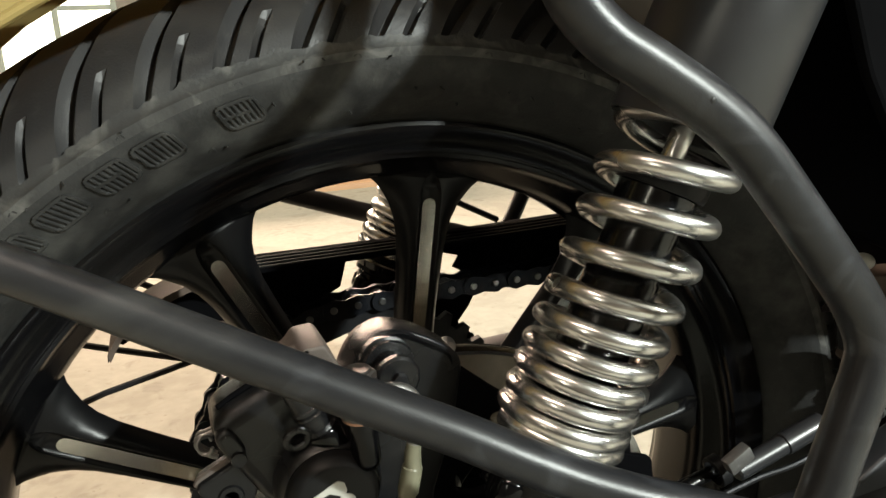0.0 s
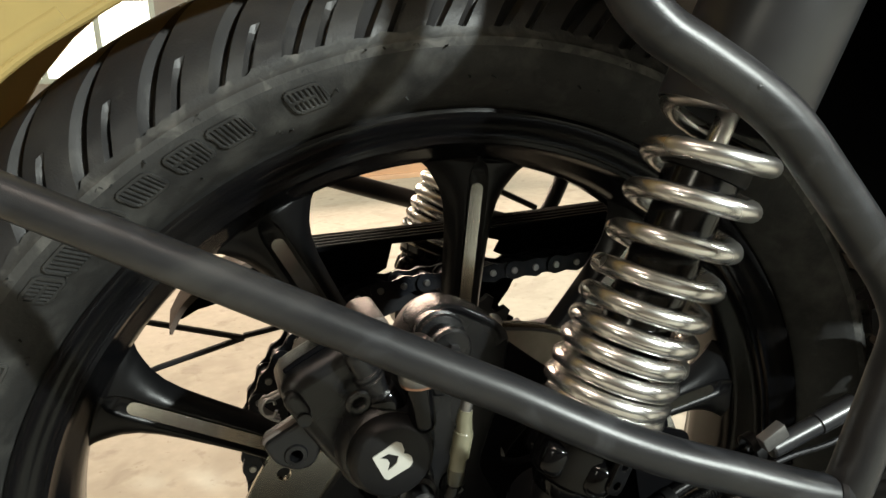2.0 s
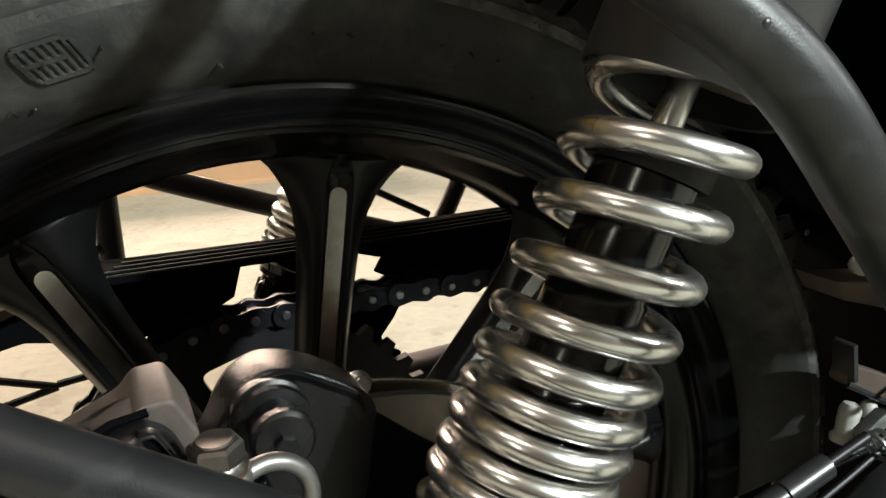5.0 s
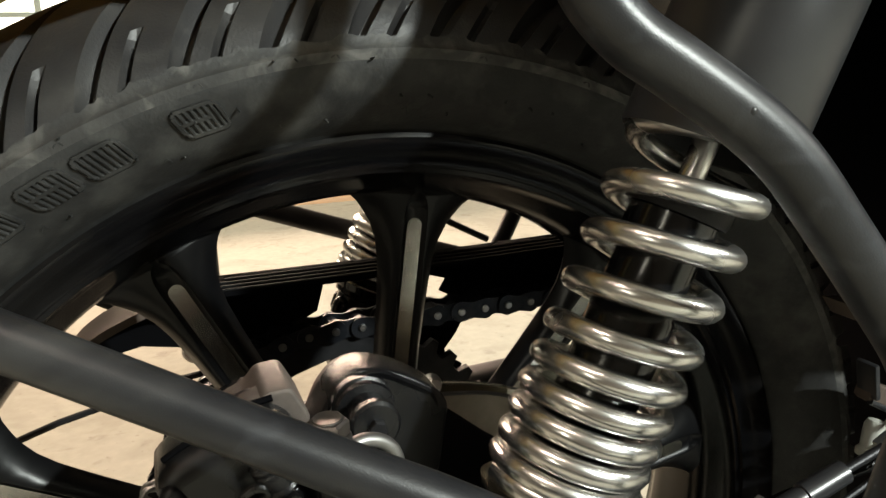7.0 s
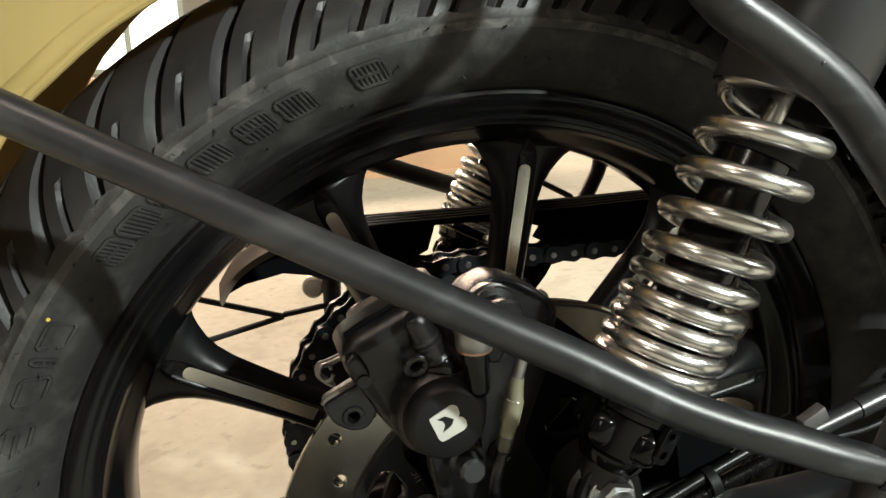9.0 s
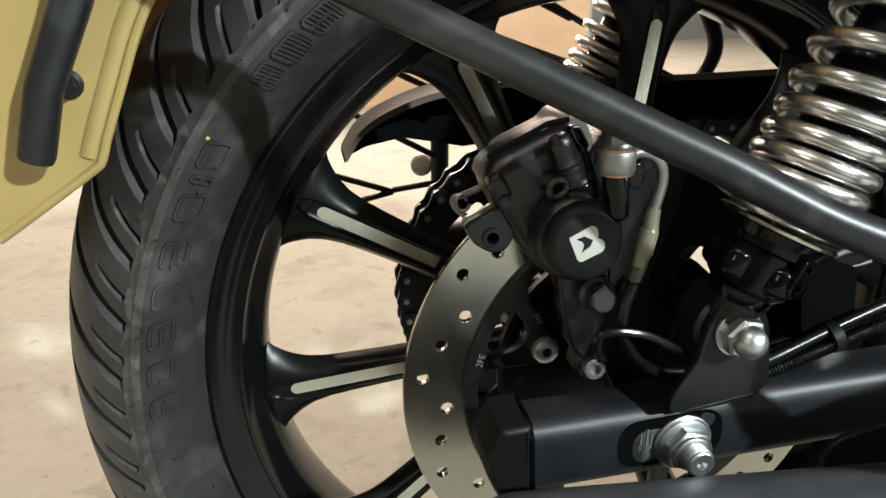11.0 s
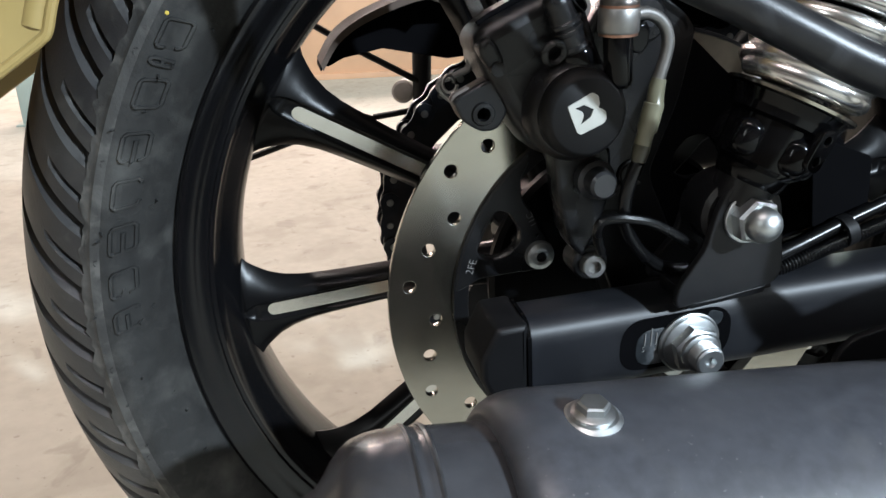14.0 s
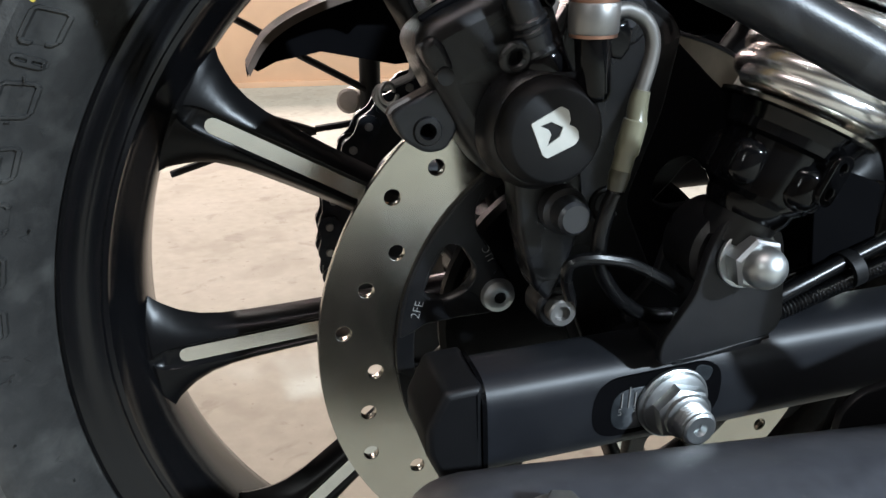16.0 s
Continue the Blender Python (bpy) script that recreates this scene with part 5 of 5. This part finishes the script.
    rim_line = smooth_path([(-0.0405, 0.4450, 0), (-0.0365, 0.4535, 0), (-0.0310, 0.4600, 0), (-0.0240, 0.4632, 0), (-0.0175, 0.4625, 0), (-0.0090, 0.4578, 0), (0.0010, 0.4515, 0), (0.0035, 0.4465, 0)], 5)
    bm = bmesh.new()
    rows = []
    for q in rim_line:
        rows.append([bm.verts.new((q.x + dx, y, q.y + dz)) for dx, y, dz in ((-0.0004, -0.0850, -0.0016), (-0.0008, -0.0690, -0.0055), (-0.0008, -0.0676, -0.0068), (-0.0008, -0.0690, -0.0085), (0, -0.0850, -0.0050))])
    for r, q in zip(rows, rows[1:]):
        for k in range(5):
            bm.faces.new((r[k], r[(k + 1) % 5], q[(k + 1) % 5], q[k]))
    bm.faces.new(rows[0][::-1])
    bm.faces.new(rows[-1])
    # back half of the flange in the lit colour, front half plain black
    part("flange_rim", bm, WORN_LIT, bracket, "worn flange edge, coloured as lit by pink light", angle=50)
    bm = bmesh.new()
    rows = []
    for q in rim_line:
        rows.append([bm.verts.new((q.x + dx, y, q.y + dz)) for dx, y, dz in ((0, -0.1022, -0.0008), (0, -0.1010, 0.0002), (-0.0004, -0.0852, -0.0020), (0, -0.0852, -0.0052), (0, -0.1010, -0.0032))])
    for r, q in zip(rows, rows[1:]):
        for k in range(5):
            bm.faces.new((r[k], r[(k + 1) % 5], q[(k + 1) % 5], q[k]))
    bm.faces.new(rows[0][::-1])
    bm.faces.new(rows[-1])
    part("flange_web", bm, CAST, bracket, angle=50)
    part("flange_screw", hexagon_bolt((0.0098, -0.0760, 0.4412), (0.1, -1, 0.25), 0.0058, 0.0028, flange=0.0048), ZINC, bracket, "dull grey flange screw")
    bm = bmesh.new()
    top = [(0.0045, -0.0940, 0.4455), (0.0250, -0.0890, 0.4405), (0.0380, -0.0868, 0.4360), (0.0490, -0.0850, 0.4305)]
    low = [(0.0470, -0.0870, 0.4080), (0.0300, -0.0890, 0.4150), (0.0150, -0.0910, 0.4260), (0.0045, -0.0930, 0.4340)]
    front = [bm.verts.new(q) for q in top + low]
    back = [bm.verts.new(v.co + Vector((0.0004, 0.0016, -0.0008))) for v in front]
    bm.faces.new(front)
    bm.faces.new(back[::-1])
    for k in range(8):
        bm.faces.new((front[k - 1], front[k], back[k], back[k - 1]))
    part("splash_tab", bm, TAB, bracket, "pale scuffed metal splash tab")
    part("tab_lip", sweep(smooth_path(top, 4), 0.0009, 8), SHEEN, bracket)
    part("tab_edge", plate([[(0.0448, 0.4303), (0.0511, 0.4278), (0.0503, 0.4133), (0.0395, 0.4212)]], -0.0917, -0.0905, 0.0003), LOGO, bracket, "whitish folded end of the splash tab")
    part("hub_plate", plate([rounded([(0.0000, 0.4462), (0.0022, 0.4459), (0.0134, 0.4365), (0.0266, 0.4252), (0.0425, 0.4147), (0.0700, 0.4020), (0.0960, 0.3900), (0.0980, 0.3750), (0.0950, 0.3450), (0.0500, 0.3300), (-0.0200, 0.3300), (-0.0150, 0.3900)], 0.006), rounded([(0.0040, 0.3800), (0.0038, 0.3890), (0.0095, 0.3955), (0.0170, 0.3978), (0.0300, 0.3915), (0.0385, 0.3840), (0.0394, 0.3785), (0.0130, 0.3762)], 0.003)], -0.1005, -0.0945, 0.001), DARK, bracket)
    part("hub_plate_rim", sweep(smooth_path([(-0.0110, -0.0990, 0.3790), (-0.0015, -0.0990, 0.3925), (0.0150, -0.0990, 0.4002), (0.0300, -0.0990, 0.3968), (0.0400, -0.0990, 0.3860)], 4), 0.0014, 8), GLOSS, bracket)
    # lower lug, its pin and screw
    part("lower_lug", plate([rounded([(-0.0620, 0.4000), (-0.0360, 0.4000), (-0.0340, 0.3800), (-0.0400, 0.3600), (-0.0460, 0.3480), (-0.0530, 0.3560), (-0.0590, 0.3780)], 0.004)], -0.1180, -0.1040, 0.002, res=2), CAST, bracket)
    part("lower_pin", lathe([(0, 0.0), (0, 0.0085), (0.006, 0.0085), (0.007, 0.0065), (0.014, 0.0062), (0.0152, 0.0050), (0.0152, 0.0)], (-0.0440, -0.1170, 0.3862), (0, -1, 0), 28), SHEEN, bracket, "black slide pin")
    part("cap_screw", lathe([(0, 0.0), (0, 0.0056), (0.0052, 0.0056), (0.0058, 0.0050), (0.0058, 0.0030), (0.003, 0.0030), (0.003, 0.0)], (-0.0405, -0.1140, 0.3440), (0, -1, 0), 24), BANJO, bracket, "dull zinc plated socket screw")
    part("screw_boss", lathe([(0, 0.0), (0, 0.0085), (0.012, 0.0085), (0.013, 0.0075), (0.013, 0.0)], (-0.0405, -0.1015, 0.3440), (0, -1, 0), 24), CAST, bracket)
    part("sensor_wire", sweep(smooth_path([(-0.0430, -0.1300, 0.3560), (-0.0470, -0.1340, 0.3650), (-0.0465, -0.1360, 0.3718), (-0.0393, -0.1375, 0.3735), (-0.0310, -0.1380, 0.3722), (-0.0238, -0.1380, 0.3700), (-0.0130, -0.1380, 0.3640), (-0.0031, -0.1370, 0.3575)], 6), 0.0022, 10), HOSE, bracket, "thin black sensor wire")
    part("wire_clip", sweep([Vector((-0.0270, -0.1200, 0.3870)) + Vector((0.0055 * math.cos(a), 0, 0.0055 * math.sin(a))) for a in (radians(40 + 14 * j) for j in range(21))], 0.0013, 8), HOSE, bracket)
    # spring steel pad clip at the rear edge
    for y, wide in ((-0.0880, 0.0012), (-0.0840, 0.0010)):
        part("pad_clip", sweep(smooth_path([(-0.0905, y, 0.4345), (-0.0912, y, 0.4300), (-0.0955, y, 0.4280), (-0.1005, y, 0.4262), (-0.1030, y, 0.4258), (-0.1046, y, 0.4232), (-0.1036, y, 0.4206), (-0.1000, y, 0.4172), (-0.0970, y, 0.4155)], 4), wide, 8), BANJO, body, "bent spring steel pad clip")
    part("clip_loop", sweep([(-0.1015 + 0.0028 * math.cos(b), -0.0905 - 0.0004 * j, 0.4250 + 0.0034 * math.sin(b)) for j, b in enumerate(2 * math.pi * k / 16 for k in range(17))], 0.0008, 8), BANJO, body)


build_caliper()


def build_clutter():
    # cables along the swingarm
    run = [(0.036, -0.1300, 0.3420), (0.057, -0.1260, 0.3470), (0.092, -0.1230, 0.3590), (0.1250, -0.1210, 0.3690), (0.15, -0.117, 0.3700), (0.19, -0.115, 0.3730), (0.30, -0.115, 0.385)]
    cable = part("rear_cable", sweep(smooth_path(run, 8), 0.0034, 12), HOSE, BIKE, "black cable tied along the swingarm")
    part("spring_wrap", sweep([(x, -0.1262, 0.3370 + (x - 0.05) * 0.33) for x in (0.030 + 0.0008 * k for k in range(121))], [0.0034 + 0.0005 * (k % 2) for k in range(121)], 12), HOSE, cable, "ribbed black cable sleeve")
    for x, z in ((0.084, 0.3520), (0.1307, 0.3730)):
        part("cable_tie", lathe([(-0.003, 0.0062), (-0.0026, 0.0078), (0.0026, 0.0078), (0.003, 0.0062)], (x, -0.1242, z), (1, 0, 0.33), 20), PLASTIC, cable)
    sheath = part("cable_sheath", sweep([(0.1360, -0.1300, 0.3738), (0.1372, -0.1300, 0.3742), (0.1640, -0.1300, 0.3822), (0.1645, -0.1300, 0.3824), (0.1870, -0.1300, 0.3892), (0.1880, -0.1300, 0.3895)], [0.0040, 0.0050, 0.0050, 0.0058, 0.0056, 0.0030], 18), SHEEN, cable, "glossy dark adjuster sleeve")
    part("threaded_end", sweep([(0.1870 + 0.0006 * k, -0.1300, 0.3892 + 0.00018 * k) for k in range(40)], [0.0021 + 0.0002 * (k % 2) for k in range(40)], 12), SPROCKET, sheath, "threaded steel rod end")
    part("thin_cable", sweep(smooth_path([(0.120, -0.1330, 0.3640), (0.1484, -0.1320, 0.3688), (0.1810, -0.1310, 0.3720), (0.24, -0.128, 0.392), (0.30, -0.125, 0.412)], 8), 0.0015, 10), SPROCKET, cable, "thin steel cable")
    part("cream_boot", lathe([(0, 0.0), (0, 0.0056), (0.003, 0.0060), (0.005, 0.0044), (0.012, 0.0050), (0.017, 0.0052), (0.020, 0.0040), (0.021, 0.0)], (0.2495, -0.0920, 0.3635), (0.22, 0, 1), 18), LOGO, cable, "cream rubber boot")
    part("cable_clip", box((0.1330, -0.1345, 0.3845), (0.014, 0.006, 0.008), 0.001, Matrix.Rotation(radians(-30), 4, "Y")), BANJO, cable, "bright metal cable clip")
    part("rod_bracket", box((0.2280, -0.1200, 0.3915), (0.016, 0.006, 0.0075), 0.001, Matrix.Rotation(radians(-28), 4, "Y")), ZINC, cable, "bright steel rod bracket")
    for k in range(2):
        part("wire_ring", lathe([(-0.0010, 0.0050), (-0.0006, 0.0064), (0.0006, 0.0064), (0.0010, 0.0050)], (0.2200 + 0.004 * k, -0.1290, 0.3880 + 0.0014 * k), (1, 0, 0.33), 20), ZINC, cable)
    # near-black block added for the shaded body of the machine ahead of the wheel
    part("shade_block", box((0.48, 0.0, 0.44), (0.16, 0.26, 0.62), 0.02), DARK, BIKE, "near-black block standing in for the shaded space ahead of the wheel")
    # out-of-view plate, shaped to throw the broad shadow on the swingarm
    part("arm_shade_plate", plate([rounded([(0.078, 0.335), (0.078, 0.347), (0.084, 0.360), (0.124, 0.372), (0.34, 0.42), (0.34, 0.335)], 0.003)], -0.214, -0.208, 0.001), SATIN, BIKE, "unseen black plate added to cast a shadow on the swingarm")
    part("exhaust_hanger", plate([rounded([(0.074, 0.262), (0.074, 0.297), (0.082, 0.3055), (0.110, 0.3115), (0.18, 0.318), (0.34, 0.330), (0.34, 0.262)], 0.006)], -0.1460, -0.1420, 0.001), SATIN, BIKE, "black exhaust hanger bracket below the swingarm")
    # out-of-view plate added to block the side lamp from the tyre's front
    part("tyre_shade_plate", plate([rounded([(0.335, 0.40), (0.335, 0.62), (0.56, 0.66), (0.60, 0.36), (0.45, 0.33)], 0.02)], -0.212, -0.204, 0.002), SATIN, BIKE, "unseen black plate added to shade the tyre")
    ledge = part("frame_ledge", plate([rounded([(0.2442, 0.4075), (0.2412, 0.3990), (0.2440, 0.3962), (0.2990, 0.3660), (0.3300, 0.3500), (0.3300, 0.3680), (0.2975, 0.3850)], 0.0015)], -0.0960, -0.0860, 0.0010), DUSTY_LIT, BIKE, "dusty frame bracket ahead of the tyre")
    part("ledge_lip", sweep([(0.2428, -0.0955, 0.3975), (0.2700, -0.0958, 0.3830), (0.2990, -0.0958, 0.3672)], 0.0016, 10), SHEEN, ledge)
    part("ledge_end", box((0.2425, -0.0930, 0.4090), (0.0030, 0.012, 0.020), 0.0008, Matrix.Rotation(radians(-12), 4, "Y")), SHEEN, ledge)
    shelf = part("cross_member", plate([rounded([(0.2290, 0.4495), (0.2700, 0.4435), (0.3100, 0.4400), (0.3100, 0.4200), (0.2870, 0.4240), (0.2370, 0.4392)], 0.0015)], -0.0930, -0.0700, 0.0010), DUSTY_LIT, BIKE, "dusty frame cross member ahead of the tyre")
    for name, at, r, tall in (("rubber_bung", (0.2500, -0.0900, 0.4535), 0.0062, 0.8), ("rubber_plug", (0.2665, -0.0920, 0.3770), 0.0042, 1.2), ("rubber_plug", (0.2790, -0.0920, 0.3715), 0.0038, 0.8)):
        bm = bmesh.new()
        bmesh.ops.create_uvsphere(bm, u_segments=16, v_segments=10, radius=r)
        bmesh.ops.scale(bm, vec=(1.1, 1.0, tall), verts=bm.verts)
        bmesh.ops.translate(bm, vec=at, verts=bm.verts)
        part(name, bm, LOGO, shelf if name == "rubber_bung" else ledge, "white rubber bung" if name == "rubber_bung" else "cream rubber plug")
    part("chrome_pin", sweep([(0.262, -0.105, 0.3700), (0.288, -0.110, 0.3790)], 0.004, 12), ZINC, ledge, "bright steel pin")
    # near-black plate added to keep the space beside the tyre in shade
    part("shade_backing", plate([rounded([(0.140, 0.575), (0.15, 0.80), (0.60, 0.80), (0.60, 0.44), (0.30, 0.445), (0.20, 0.49)], 0.02)], -0.084, -0.074, 0.003), DARK, BIKE, "near-black plate standing in for the shaded space beside the tyre")
    # unseen panel, its outline fitted to the shadow edge wanted on the tyre
    part("shade_panel", plate([rounded([(0.050, 0.610), (0.128, 0.614), (0.150, 0.562), (0.190, 0.502), (0.300, 0.462), (0.600, 0.462), (0.600, 0.80), (0.135, 0.80), (0.095, 0.680), (0.072, 0.645)], 0.006)], -0.168, -0.162, 0.002), DARK, BIKE, "unseen near-black panel added to shade the tyre")
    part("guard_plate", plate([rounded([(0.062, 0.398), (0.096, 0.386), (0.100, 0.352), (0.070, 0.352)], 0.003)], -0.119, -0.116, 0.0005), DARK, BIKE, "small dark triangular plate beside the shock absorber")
    bm = bmesh.new()
    rows = []
    for k in range(13):
        a = radians(36 + 3.5 * k)
        rows.append([bm.verts.new((r * math.cos(a), y, AXLE.z + r * math.sin(a))) for r, y in ((0.328, -0.075), (0.336, -0.070), (0.338, 0.0), (0.336, 0.070), (0.328, 0.075), (0.333, 0.068), (0.335, 0.0), (0.333, -0.068))])
    for a, b in zip(rows, rows[1:]):
        for k in range(8):
            bm.faces.new((a[k], a[(k + 1) % 8], b[(k + 1) % 8], b[k]))
    bm.faces.new(rows[0][::-1])
    bm.faces.new(rows[-1])
    part("inner_mudguard", bm, PLASTIC, BIKE, "black plastic inner mudguard over the tyre")
    # added tube, out of view; it only blocks light from above the wheel
    part("unseen_rail", sweep(smooth_path([(-0.30, -0.105, 0.70), (-0.1, -0.108, 0.685), (0.12, -0.108, 0.66), (0.40, -0.10, 0.60)]), 0.014, 18), SATIN, BIKE, "unseen black tube added above the wheel")


build_clutter()
